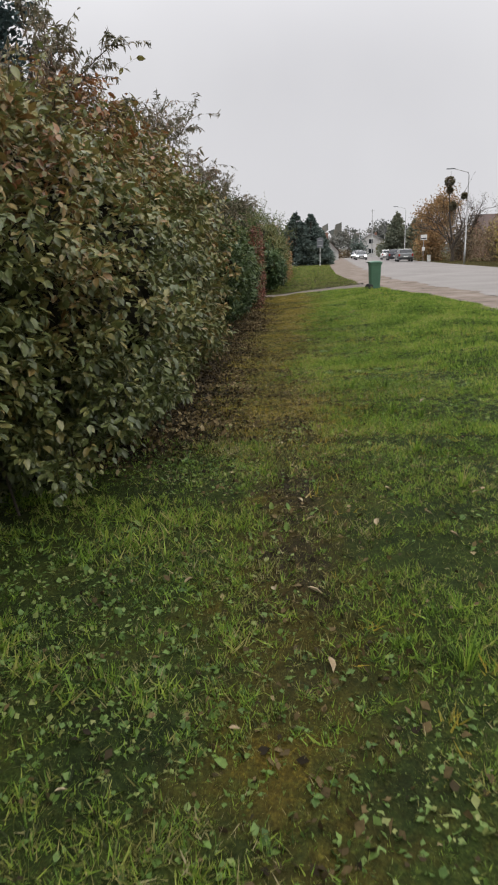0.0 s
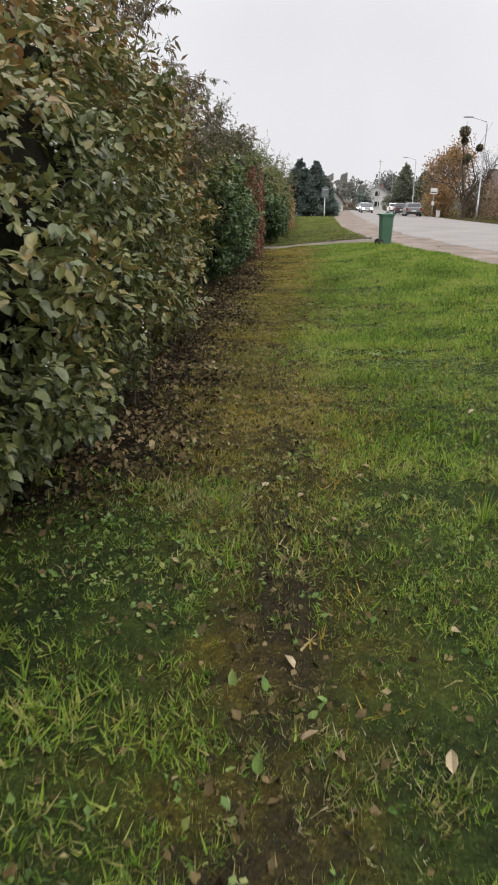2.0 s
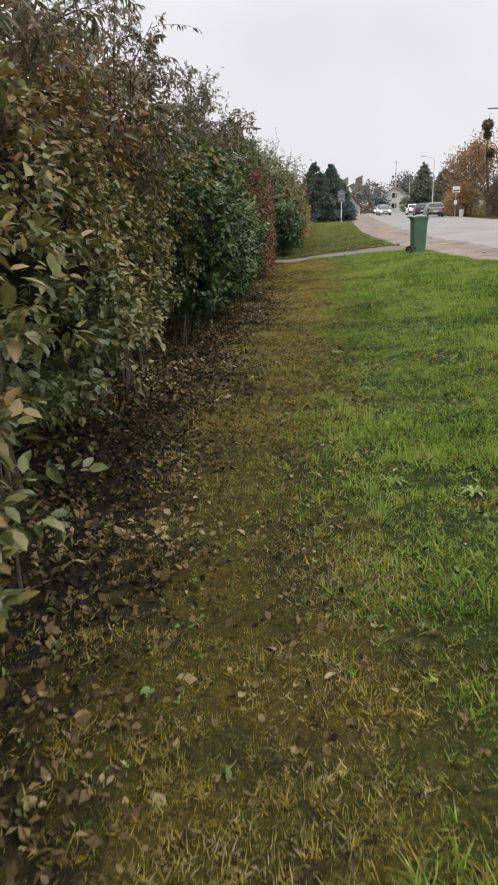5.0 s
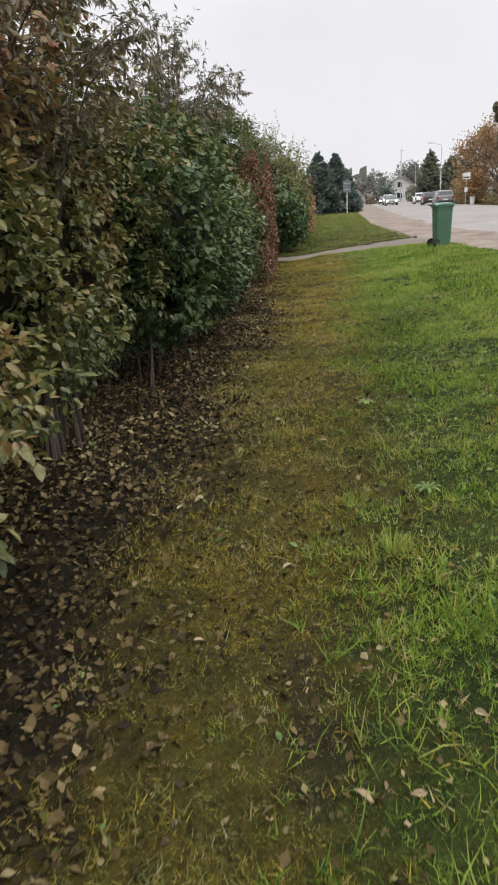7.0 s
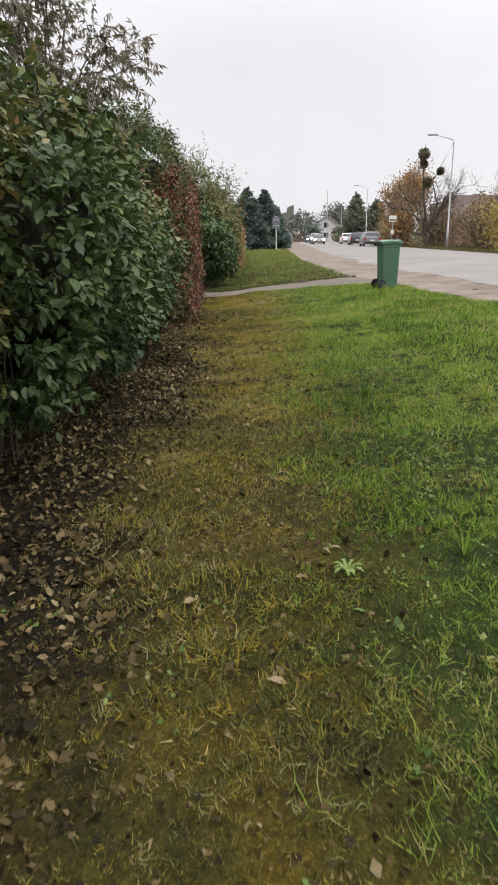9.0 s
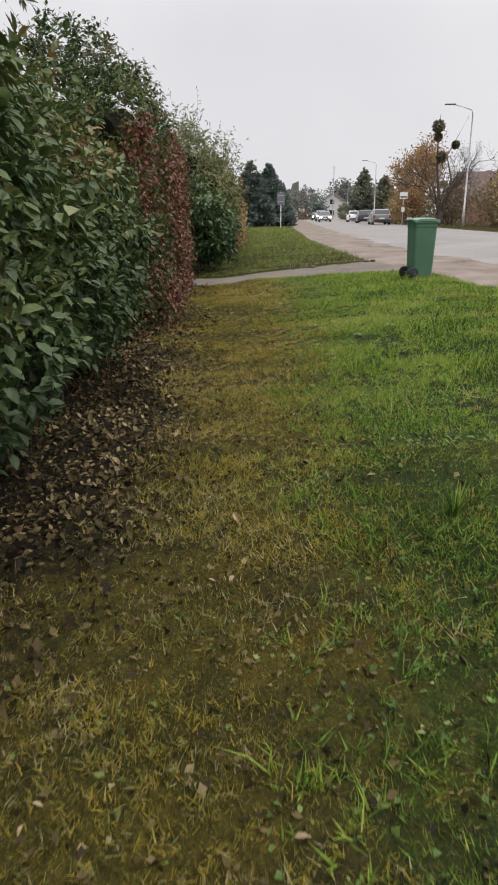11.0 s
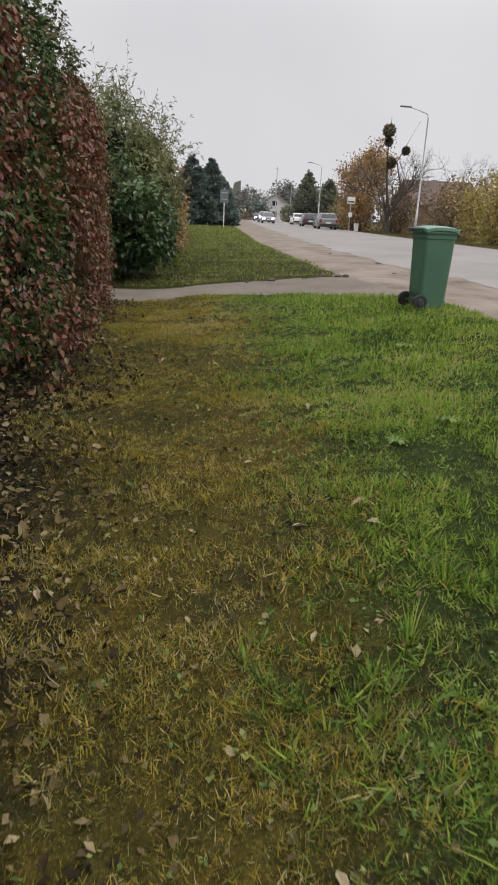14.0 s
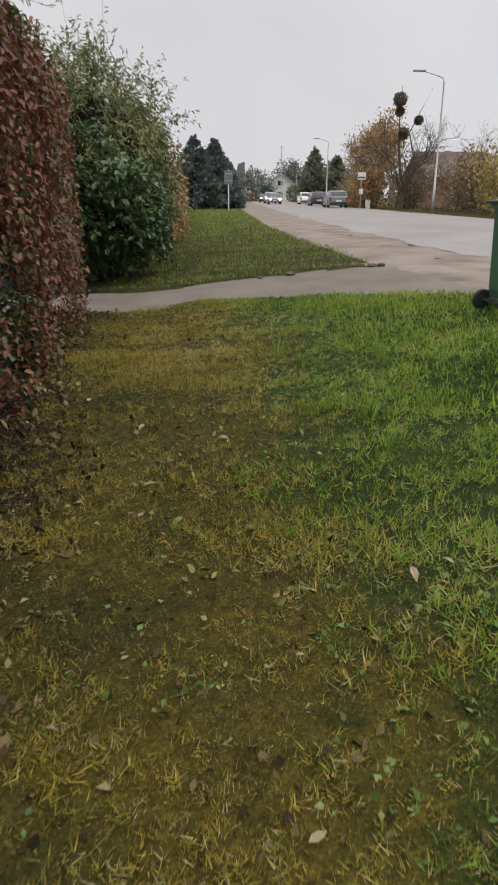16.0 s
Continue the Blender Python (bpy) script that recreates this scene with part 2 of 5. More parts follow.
M_OLIVETREE = leaf_material("olive_leaf", [(0.0, (0.1, 0.11, 0.065)), (0.5, (0.15, 0.15, 0.075)), (1.0, (0.2, 0.18, 0.08))], 0.3, 0.6, 0.7, 0.15, 0.2)
# needle tones lightened so that the colour carries the haze of distance
M_CONIFER = leaf_material("conifer_needles", [(0.0, (0.085, 0.118, 0.105)), (0.6, (0.12, 0.155, 0.135)), (1.0, (0.16, 0.19, 0.15))], 0.5, 0.6, 0.8, 0.2, 0.1)
M_SPRUCE = leaf_material("blue_spruce_needles", [(0.0, (0.035, 0.06, 0.06)), (0.6, (0.06, 0.09, 0.09)), (1.0, (0.09, 0.12, 0.11))], 0.8, 0.6, 0.7, 0.05, 0.2)
# far-tree leaves, the haze of distance mixed into their base colour
M_HAZETREE = leaf_material("haze_tinted_leaf", [(0.0, (0.13, 0.14, 0.13)), (0.6, (0.18, 0.18, 0.16)), (1.0, (0.24, 0.22, 0.18))], 0.15, 0.6, 0.9, 0.05, 0.1)
# far spruce green, paled and greyed in the colour to stand for haze
M_HAZEGREEN = leaf_material("haze_tinted_green_leaf", [(0.0, (0.15, 0.17, 0.13)), (0.6, (0.2, 0.215, 0.155)), (1.0, (0.25, 0.25, 0.17))], 0.3, 0.6, 0.8, 0.2, 0.1)
M_BERRY = surface("white_berry", [(0.3, (0.6, 0.6, 0.54)), (0.7, (0.75, 0.75, 0.7))], 40, 200, 0.4, 0)
M_BARK = surface("dark_bark", [(0.3, (0.035, 0.028, 0.022)), (0.7, (0.1, 0.08, 0.062))], 6, 70, 0.9, 0.6)
# near-black colour of the solid cores that stand in for shade inside shrubs
M_INNER = surface("shade_core", [(0.3, (0.006, 0.006, 0.004)), (0.55, (0.014, 0.013, 0.008)), (0.75, (0.026, 0.021, 0.013))], 4, 35, 0.95, 0.8, dist=0.04, spec=0.05)
M_ASPHALT = surface("worn_asphalt", [(0.3, (0.165, 0.152, 0.142)), (0.5, (0.215, 0.2, 0.188)), (0.7, (0.265, 0.248, 0.235))], 0.35, 90, 0.95, 0.25, fine_mix=0.4, dist=0.004, spec=0.12)
M_SHOULDER = surface("sandy_shoulder", [(0.3, (0.07, 0.053, 0.04)), (0.42, (0.14, 0.112, 0.09)), (0.55, (0.2, 0.165, 0.138)), (0.7, (0.26, 0.222, 0.19))], 0.9, 40, 0.95, 0.5, dist=0.012, spec=0.1, fine_mix=0.28)
M_DRIVE = surface("packed_driveway", [(0.28, (0.075, 0.062, 0.05)), (0.5, (0.135, 0.115, 0.096)), (0.7, (0.195, 0.17, 0.146))], 1.0, 80, 0.95, 0.5, dist=0.01, spec=0.1)
M_DARKSTONE = surface("dark_clod", [(0.3, (0.03, 0.027, 0.025)), (0.7, (0.09, 0.08, 0.07))], 8, 60, 0.9, 0.5)
M_BINGREEN = surface("green_bin_plastic", [(0.3, (0.042, 0.098, 0.058)), (0.55, (0.055, 0.124, 0.074)), (0.75, (0.075, 0.148, 0.094))], 2.5, 120, 0.5, 0.12, coords="object", fine_mix=0.35, dist=0.003)
M_BINLID = surface("faded_green_lid", [(0.3, (0.075, 0.17, 0.115)), (0.7, (0.13, 0.235, 0.17))], 5, 90, 0.5, 0.15, coords="object", dist=0.003)
M_RUBBER = surface("black_rubber", [(0.3, (0.012, 0.012, 0.012)), (0.7, (0.03, 0.03, 0.03))], 10, 150, 0.75, 0.3, coords="object", dist=0.002)
M_DARKPLASTIC = surface("dark_plastic", [(0.3, (0.02, 0.022, 0.022)), (0.7, (0.04, 0.042, 0.042))], 8, 100, 0.5, 0.1, coords="object", dist=0.002)
M_GALV = surface("galvanised_steel", [(0.3, (0.34, 0.34, 0.34)), (0.7, (0.5, 0.5, 0.5))], 2, 40, 0.55, 0.1, metal=0.4, coords="object", dist=0.002)
M_GREYSIGN = surface("grey_sign_back", [(0.3, (0.1, 0.11, 0.12)), (0.7, (0.15, 0.16, 0.17))], 3, 60, 0.6, 0.05, coords="object", dist=0.002)
M_WHITEPAINT = surface("white_paint", [(0.3, (0.6, 0.6, 0.58)), (0.7, (0.78, 0.78, 0.76))], 2, 30, 0.7, 0.15, coords="object", dist=0.004)
M_PLASTER = surface("pale_plaster", [(0.3, (0.4, 0.39, 0.38)), (0.7, (0.54, 0.53, 0.51))], 0.8, 20, 0.85, 0.2)
M_ROOFGREY = surface("grey_roof", [(0.3, (0.2, 0.2, 0.2)), (0.7, (0.32, 0.31, 0.31))], 0.7, 20, 0.8, 0.3)
M_ROOFBROWN = surface("brown_roof", [(0.3, (0.06, 0.042, 0.036)), (0.7, (0.11, 0.075, 0.065))], 0.7, 20, 0.85, 0.3)
M_BRICKWALL = surface("red_brown_wall", [(0.3, (0.16, 0.085, 0.06)), (0.7, (0.26, 0.15, 0.11))], 0.7, 20, 0.85, 0.3)
M_GLASS = surface("dark_window_glass", [(0.3, (0.015, 0.018, 0.02)), (0.7, (0.03, 0.034, 0.037))], 3, 30, 0.08, 0, coords="object", spec=0.6)
M_SILVER = surface("silver_car_paint", [(0.3, (0.42, 0.42, 0.43)), (0.7, (0.5, 0.5, 0.51))], 3, 100, 0.3, 0, metal=0.5, coords="object")
M_WHITECAR = surface("white_car_paint", [(0.3, (0.68, 0.68, 0.67)), (0.7, (0.76, 0.76, 0.75))], 3, 100, 0.3, 0, coords="object")
M_DARKCAR = surface("dark_grey_car_paint", [(0.3, (0.045, 0.05, 0.06)), (0.7, (0.07, 0.075, 0.085))], 3, 100, 0.28, 0, metal=0.3, coords="object")
M_GREYCAR = surface("grey_car_paint", [(0.3, (0.16, 0.17, 0.17)), (0.7, (0.22, 0.23, 0.23))], 3, 100, 0.3, 0, metal=0.4, coords="object")
M_HEADLIGHT = glow("lit_headlight", (1.0, 0.93, 0.8), 14.0)
M_TAILLIGHT = surface("red_tail_lamp", [(0.3, (0.25, 0.02, 0.015)), (0.7, (0.35, 0.03, 0.02))], 5, 50, 0.25, 0, coords="object")
M_PLATE = surface("number_plate", [(0.3, (0.65, 0.65, 0.62)), (0.7, (0.75, 0.75, 0.72))], 5, 50, 0.5, 0, coords="object")

# ---- shapes ----
def mesh_object(name, verts, faces, material, parent=None, label="", smooth=False):
    me = bpy.data.meshes.new(name)
    me.from_pydata([tuple(v) for v in verts], [], [tuple(f) for f in faces])
    me.materials.append(material)
    if smooth:
        me.polygons.foreach_set("use_smooth", [True] * len(me.polygons))
    ob = new(name, me)
    ob.parent = parent
    if label:
        ob["label"] = label
    return ob


def part(name, bm, material, parent=None, label="", smooth=False):
    me = bpy.data.meshes.new(name)
    bmesh.ops.recalc_face_normals(bm, faces=bm.faces)
    bm.to_mesh(me)
    bm.free()
    me.materials.append(material)
    if smooth:
        me.polygons.foreach_set("use_smooth", [True] * len(me.polygons))
    ob = new(name, me)
    ob.parent = parent
    if label:
        ob["label"] = label
    return ob


def box_bm(sx, sy, sz, at=(0, 0, 0), bevel=0.0, segments=2, bm=None):
    b = bmesh.new()
    bmesh.ops.create_cube(b, size=1, matrix=Matrix.Translation(at) @ Matrix.Diagonal((sx, sy, sz, 1)))
    if bevel:
        bmesh.ops.bevel(b, geom=b.edges[:], offset=bevel, segments=segments, affect="EDGES", profile=0.5)
    return b


def tube_bm(points, radii, sides=8, bm=None):
    """A tapered tube along a line of points."""
    b = bm or bmesh.new()
    rings = []
    pts = [Vector(p) for p in points]
    for i, p in enumerate(pts):
        d = (pts[min(i + 1, len(pts) - 1)] - pts[max(i - 1, 0)]).normalized()
        a = d.orthogonal().normalized() if abs(d.z) < 0.95 else d.cross(Vector((0, 1, 0))).normalized()
        c = d.cross(a)
        r = radii[i] if isinstance(radii, (list, tuple)) else radii
        rings.append([b.verts.new(p + (a * math.cos(2 * math.pi * k / sides) + c * math.sin(2 * math.pi * k / sides)) * r) for k in range(sides)])
    for r0, r1 in zip(rings, rings[1:]):
        for k in range(sides):
            b.faces.new((r0[k], r0[(k + 1) % sides], r1[(k + 1) % sides], r1[k]))
    b.faces.new(rings[0][::-1])
    b.faces.new(rings[-1])
    return b


LEAF_OVATE = (np.array([(0, 0, 0), (0.27, 0.3, 0.05), (0.24, 0.65, 0.04), (0, 1, -0.1), (-0.24, 0.65, 0.04), (-0.27, 0.3, 0.05)], float), [(0, 1, 2, 3), (0, 3, 4, 5)])
LEAF_NARROW = (np.array([(0, 0, 0), (0.13, 0.35, 0.03), (0.1, 0.7, 0.0), (0, 1, -0.14), (-0.1, 0.7, 0.0), (-0.13, 0.35, 0.03)], float), [(0, 1, 2, 3), (0, 3, 4, 5)])
LEAF_ROUND = (np.array([(0, 0, 0), (0.42, 0.3, 0.08), (0.36, 0.75, 0.08), (0, 1, 0.0), (-0.36, 0.75, 0.08), (-0.42, 0.3, 0.08)], float), [(0, 1, 2, 3), (0, 3, 4, 5)])
BLADE = (np.array([(-0.055, 0, 0), (0.055, 0, 0), (0, 0.6, 0.72)], float), [(0, 1, 2)])
LEAF_SLIM = (np.array([(0, 0, 0), (0.13, 0.45, 0.03), (0, 1, -0.14), (-0.13, 0.45, 0.03)], float), [(0, 1, 2, 3)])
LEAF_SMALL = (np.array([(0, 0, 0), (0.33, 0.55, 0.1), (0, 1, 0.0), (-0.33, 0.55, 0.1)], float), [(0, 1, 2, 3)])
BLADE_FAR = (np.array([(-0.09, 0, 0), (0.09, 0, 0), (0, 0.3, 1)], float), [(0, 1, 2)])
BLADE_LONG = (np.array([(-0.018, 0, 0), (0.018, 0, 0), (0.015, 0.22, 0.5), (-0.015, 0.22, 0.5), (0, 0.8, 0.72)], float), [(0, 1, 2, 3), (3, 2, 4)])
SPRAY = (np.array([(0, 0, 0), (0.3, 0.55, 0.06), (0, 1, -0.08), (-0.3, 0.55, 0.06)], float), [(0, 1, 2, 3)])


def frames_from(normal, spin):
    """Turn matrices whose z is the given normal, spun about it."""
    nrm = normal / np.maximum(np.linalg.norm(normal, axis=1, keepdims=True), 1e-6)
    ref = np.where(np.abs(nrm[:, 2:3]) < 0.9, np.array([[0, 0, 1.0]]), np.array([[1.0, 0, 0]]))
    a = np.cross(ref, nrm)
    a /= np.maximum(np.linalg.norm(a, axis=1, keepdims=True), 1e-6)
    b = np.cross(nrm, a)
    c, s = np.cos(spin)[:, None], np.sin(spin)[:, None]
    return np.stack([a * c + b * s, b * c - a * s, nrm], axis=2)


def frames_along(way, roll, rng):
    """Turn matrices whose y is the given way."""
    y = way / np.maximum(np.linalg.norm(way, axis=1, keepdims=True), 1e-6)
    ref = np.where(np.abs(y[:, 2:3]) < 0.9, np.array([[0, 0, 1.0]]), np.array([[1.0, 0, 0]]))
    x = np.cross(y, ref)
    x /= np.maximum(np.linalg.norm(x, axis=1, keepdims=True), 1e-6)
    z = np.cross(x, y)
    c, s = np.cos(roll)[:, None], np.sin(roll)[:, None]
    return np.stack([x * c + z * s, y, z * c - x * s], axis=2)


def scatter(name, template, places, turns, sizes, material, parent=None, label="", stuff=True):
    """One mesh of many alike small pieces."""
    tv, tf = template
    count, nv = len(places), len(tv)
    sizes = sizes.reshape(count, 1, -1)
    verts = np.einsum("nij,nkj->nki", turns, tv[None] * sizes) + places[:, None]
    loops, starts, at = [], [], 0
    for f in tf:
        loops += list(f)
    per = len(loops)
    lengths = np.array([len(f) for f in tf])
    first = np.concatenate([[0], np.cumsum(lengths)[:-1]])
    all_loops = (np.array(loops)[None] + np.arange(count)[:, None] * nv).ravel()
    all_starts = (first[None] + np.arange(count)[:, None] * per).ravel()
    me = bpy.data.meshes.new(name)
    me.vertices.add(count * nv)
    me.vertices.foreach_set("co", verts.astype(np.float32).ravel())
    me.loops.add(count * per)
    me.loops.foreach_set("vertex_index", all_loops.astype(np.int32))
    me.polygons.add(count * len(tf))
    me.polygons.foreach_set("loop_start", all_starts.astype(np.int32))
    me.update(calc_edges=True)
    me.materials.append(material)
    ob = new(name, me)
    ob.parent = parent
    if stuff:
        ob["kind"] = "stuff"
    if label:
        ob["label"] = label
    return ob


def field(p, freq, seed=0):
    """A smooth field of about -1 to 1 over points p, from a few slanted waves."""
    r = np.random.default_rng(seed)
    out = np.zeros(len(p))
    for k in range(7):
        w = r.normal(size=3) * freq * (0.6 + 0.25 * k)
        out += np.sin(p @ w + r.uniform(0, 6.3)) / (1 + 0.35 * k)
    return out / 3.0


# ---- ground plan ----
LAWN_Y, LAWN_X = (-60, 0, 15.6, 20.4, 23.5, 26.6, 29.9, 33.4, 36, 44, 60, 74, 100, 160, 400), (6.2, 5.6, 5.4, 5.25, 4.75, 4.55, 4.15, 4.4, 4.3, 4.5, 5.6, 6.6, 8.9, 14.5, 40)
ROAD_Y, ROAD_X = (-60, 0, 15, 25, 31, 36, 44, 53, 74, 100, 160, 400), (7.8, 7.2, 6.9, 6.6, 6.45, 6.4, 6.9, 7.5, 9.3, 11.7, 17.3, 43)
FAR_Y, FAR_X = (-60, 0, 20, 40, 50, 69, 88, 115, 160, 400), (15.8, 15.4, 15.2, 15.6, 16.1, 17.4, 19.1, 21.5, 25.8, 51)
NEAR_DRIVE_X, NEAR_DRIVE_Y = (-8, 0, 1.6, 2.9, 3.8, 4.7), (28.3, 28.1, 28.2, 27.7, 27.1, 26.4)
FAR_DRIVE_X, FAR_DRIVE_Y = (-8, 1.0, 1.8, 2.6, 3.4, 4.3), (30.1, 29.9, 30.2, 30.15, 30.25, 29.9)
BASE_Y, BASE_Z = (-60, 0, 4.4, 6.2, 11, 19, 22, 40, 80, 110), (-0.1, -0.1, -0.15, -0.23, -0.42, -0.43, -0.36, -0.3, -0.1, -0.02)
lawn_edge = lambda y: np.interp(y, LAWN_Y, LAWN_X)
road_edge = lambda y: np.interp(y, ROAD_Y, ROAD_X)
far_edge = lambda y: np.interp(y, FAR_Y, FAR_X)
in_drive = lambda x, y: (y > np.interp(x, NEAR_DRIVE_X, NEAR_DRIVE_Y)) & (y < np.interp(x, FAR_DRIVE_X, FAR_DRIVE_Y)) & (x < 4.8)


LITTER_Y, LITTER_X = (4.5, 5.5, 6.2, 8.5, 12, 14, 16, 17, 18.2, 19.5, 21, 23, 25.5, 28), (-1.2, -0.65, 0.0, -0.1, 0.0, 0.1, 0.1, 0.32, 0.48, 0.48, 0.4, 0.27, 0.18, 0.0)
LUSH_Y, LUSH_X = (0, 2.4, 4, 4.7, 5.7, 6.6, 8, 9.5, 10.5, 12, 14.5, 17.5, 18.6, 20, 23.4, 25.5, 28), (0.55, 0.6, 0.68, 0.8, 0.83, 0.98, 1.06, 0.85, 0.72, 1.05, 1.2, 1.35, 1.5, 1.58, 1.6, 1.8, 1.5)


def litter_share(x, y):
    """How far the soil is bare and strewn with leaves under the hedge."""
    p = np.stack([x, y, 0 * x], 1)
    edge = np.interp(y, LITTER_Y, LITTER_X) + 0.16 * field(p, 2.0, 23) + 0.1 * field(p, 6.0, 24)
    return np.clip((edge - x) / 0.7 + 0.45, 0, 1) * np.clip((y - 4.6) / 0.9, 0, 1)


def lush_share(x, y):
    """How far the turf is green and thick: towards the road, and on both sides of the track where the walk begins."""
    p = np.stack([x, y, 0 * x], 1)
    wander = 0.2 * field(p, 1.5, 21) + 0.14 * field(p, 4.5, 22)
    right = np.clip((x - np.interp(y, LUSH_Y, LUSH_X) + wander) / 0.85 + 0.45, 0, 1)
    left = np.clip((np.interp(y, (0, 6), (0.45, 0.3)) - x + wander) / 0.6 + 0.45, 0, 1) * np.clip((6.3 - y + wander * 2) / 1.0, 0, 1)
    return np.maximum(right, 0.85 * left)


def worn_share(x, y):
    """How far feet have worn the track down to soil."""
    p = np.stack([x, y, 0 * x], 1)
    track = np.interp(y, (0, 3, 6, 9, 12, 16, 20, 27), (0.5, 0.52, 0.62, 0.62, 0.78, 1.05, 1.25, 1.2))
    patch = np.clip(0.45 + 0.9 * field(p, 2.4, 27) + 0.5 * field(p, 7.0, 28), 0, 1)
    return np.clip(1.3 - np.abs(x - track + 0.08 * field(p, 3.0, 29)) / 0.24, 0, 1) * patch * np.interp(y, (0, 12, 18, 22, 27), (1.0, 0.75, 0.5, 0.15, 0.1))


def slope_z(x, y):
    """The lie of the land without turf: low along the hedge, level at the road."""
    t = np.clip((x - 0.5) / 3.6, 0, 1)
    return np.interp(y, BASE_Y, BASE_Z) * (1 - t)


def turf_z(x, y):
    """The turf's height."""
    bumps = 0.012 * np.sin(x * 5.1 + y * 1.7) * np.sin(y * 4.3 - x * 2.2) + 0.01 * np.sin(x * 1.9 + 1) * np.cos(y * 1.3)
    rough = 0.007 * np.sin(x * 31 + 3 * np.sin(y * 9)) * np.sin(y * 27 + 2 * np.sin(x * 11)) + 0.006 * np.sin(x * 47 - y * 13) * np.sin(y * 41 + x * 7)
    return slope_z(x, y) + bumps + rough


def sheet_z(x, y):
    made = (x > lawn_edge(y) - 0.02) & (x < far_edge(y) + 0.1) | in_drive(x, y)
    return np.where(made, slope_z(x, y) - 0.06, turf_z(x, y))


def strip(name, rows, material, label, kind="structure"):
    """A sheet from rows of points."""
    nx = len(rows[0])
    verts = [p for r in rows for p in r]
    faces = [(j * nx + i, j * nx + i + 1, (j + 1) * nx + i + 1, (j + 1) * nx + i) for j in range(len(rows) - 1) for i in range(nx - 1)]
    ob = mesh_object(name, verts, faces, material, smooth=True)
    return tagged(ob, label, name.split("_")[-1], kind=kind)


xs = np.unique(np.concatenate([[-600, -300, -150, -80, -40, -20, -10], np.arange(-6, -0.7, 0.25), np.arange(-0.7, 2.4, 0.08), np.arange(2.4, 7.01, 0.2), np.arange(7.5, 30, 1.0), [40, 60, 100, 200, 350, 600]]))
ys = np.unique(np.concatenate([[-600, -300, -100, -40, -20, -10], np.arange(-4, 0.9, 0.3), np.arange(0.9, 28.0, 0.085), np.arange(28.0, 46, 0.2), np.arange(46, 110, 1.0), [120, 140, 170, 220, 300, 450, 700]]))
gx, gy = np.meshgrid(xs, ys)
gz = sheet_z(gx.ravel(), gy.ravel())
gv = np.stack([gx.ravel(), gy.ravel(), gz], 1)
gi = np.arange(len(gv)).reshape(gx.shape)
gf = np.stack([gi[:-1, :-1], gi[:-1, 1:], gi[1:, 1:], gi[1:, :-1]], -1).reshape(-1, 4)
ground = mesh_object("ground", gv.tolist(), gf.tolist(), M_SOIL, smooth=True)
gxf, gyf = gv[:, 0], gv[:, 1]
cover = np.zeros((len(gv), 4), np.float32)
cover[:, 0] = np.where((gxf > 15) | (gxf < -2.6), 0.25, litter_share(gxf, gyf))
cover[:, 1] = np.where(gxf < -2.6, 0.9, np.where(gxf > 15, 0.2, np.where(gyf > 29, 0.5, lush_share(gxf, gyf))))
cover[:, 2] = worn_share(gxf, gyf) * (gyf < 29)
cover[:, 3] = 1
ground.data.attributes.new("cover", "FLOAT_COLOR", "POINT").data.foreach_set("color", cover.ravel())
tagged(ground, "damp lawn soil with worn brown and green patches", "ground", kind="structure")

road_rows = []
for y in np.concatenate([np.arange(-60, 10, 1.5), np.arange(10, 60, 0.3), np.arange(60, 110, 1.5), np.arange(110, 401, 10)]):
    a, b = float(road_edge(y)), float(far_edge(y))
    wob = 0.13 * math.sin(y * 0.9) + 0.09 * math.sin(y * 2.3 + 1) + 0.06 * math.sin(y * 6.1)
    road_rows.append([(a + wob + (b - a - wob) * k / 6, y, 0.012 + 0.05 * (1 - (2 * k / 6 - 1) ** 2)) for k in range(7)])
strip("road", road_rows, M_ASPHALT, "worn pale grey asphalt road, damp under overcast sky")
sh_rows = []
for y in np.concatenate([np.arange(-60, 110, 0.5), np.arange(110, 401, 10)]):
    a, b = float(lawn_edge(y)), float(road_edge(y)) + 0.35
    wob = 0.06 * math.sin(y * 2.3) + 0.04 * math.sin(y * 5.9 + 1)
    sh_rows.append([(a - 0.03 + wob + (b - a - wob) * k / 5, y, float(slope_z(a + (b - a) * k / 5, y)) - 0.02 - 0.03 * (k == 0) + 0.03 * k / 5 + 0.008 * math.sin(y * 3 + k * 2)) for k in range(6)])
strip("shoulder", sh_rows, M_SHOULDER, "sandy pinkish-grey road shoulder worn by tyres")
dr_rows = []
for k in range(9):
    row = []
    for x in np.arange(-8, 4.9, 0.2):
        y0, y1 = float(np.interp(x, NEAR_DRIVE_X, NEAR_DRIVE_Y)), float(np.interp(x, FAR_DRIVE_X, FAR_DRIVE_Y))
        y = y0 + 0.03 * math.sin(x * 4) - 0.02 + (y1 - y0 + 0.04) * k / 8
        row.append((x, y, float(slope_z(x, y)) - 0.03 + 0.006 * math.sin(x * 3 + k)))
    dr_rows.append(row)
strip("driveway", dr_rows, M_DRIVE, "narrow packed gravel driveway crossing the verge")

# ---- plants ----
def thing(name, at, label, category, group="", turn=0.0):
    ob = new(name)
    ob.matrix_world = pose(*at, 0, 0, turn)
    ob.empty_display_size = 0.2
    return tagged(ob, label, category, group)


def super_radius(d, half, power):
    """How far the boxy round shape with these half sizes reaches in the directions d."""
    return (np.abs(d / half) ** power).sum(1) ** (-1 / power)


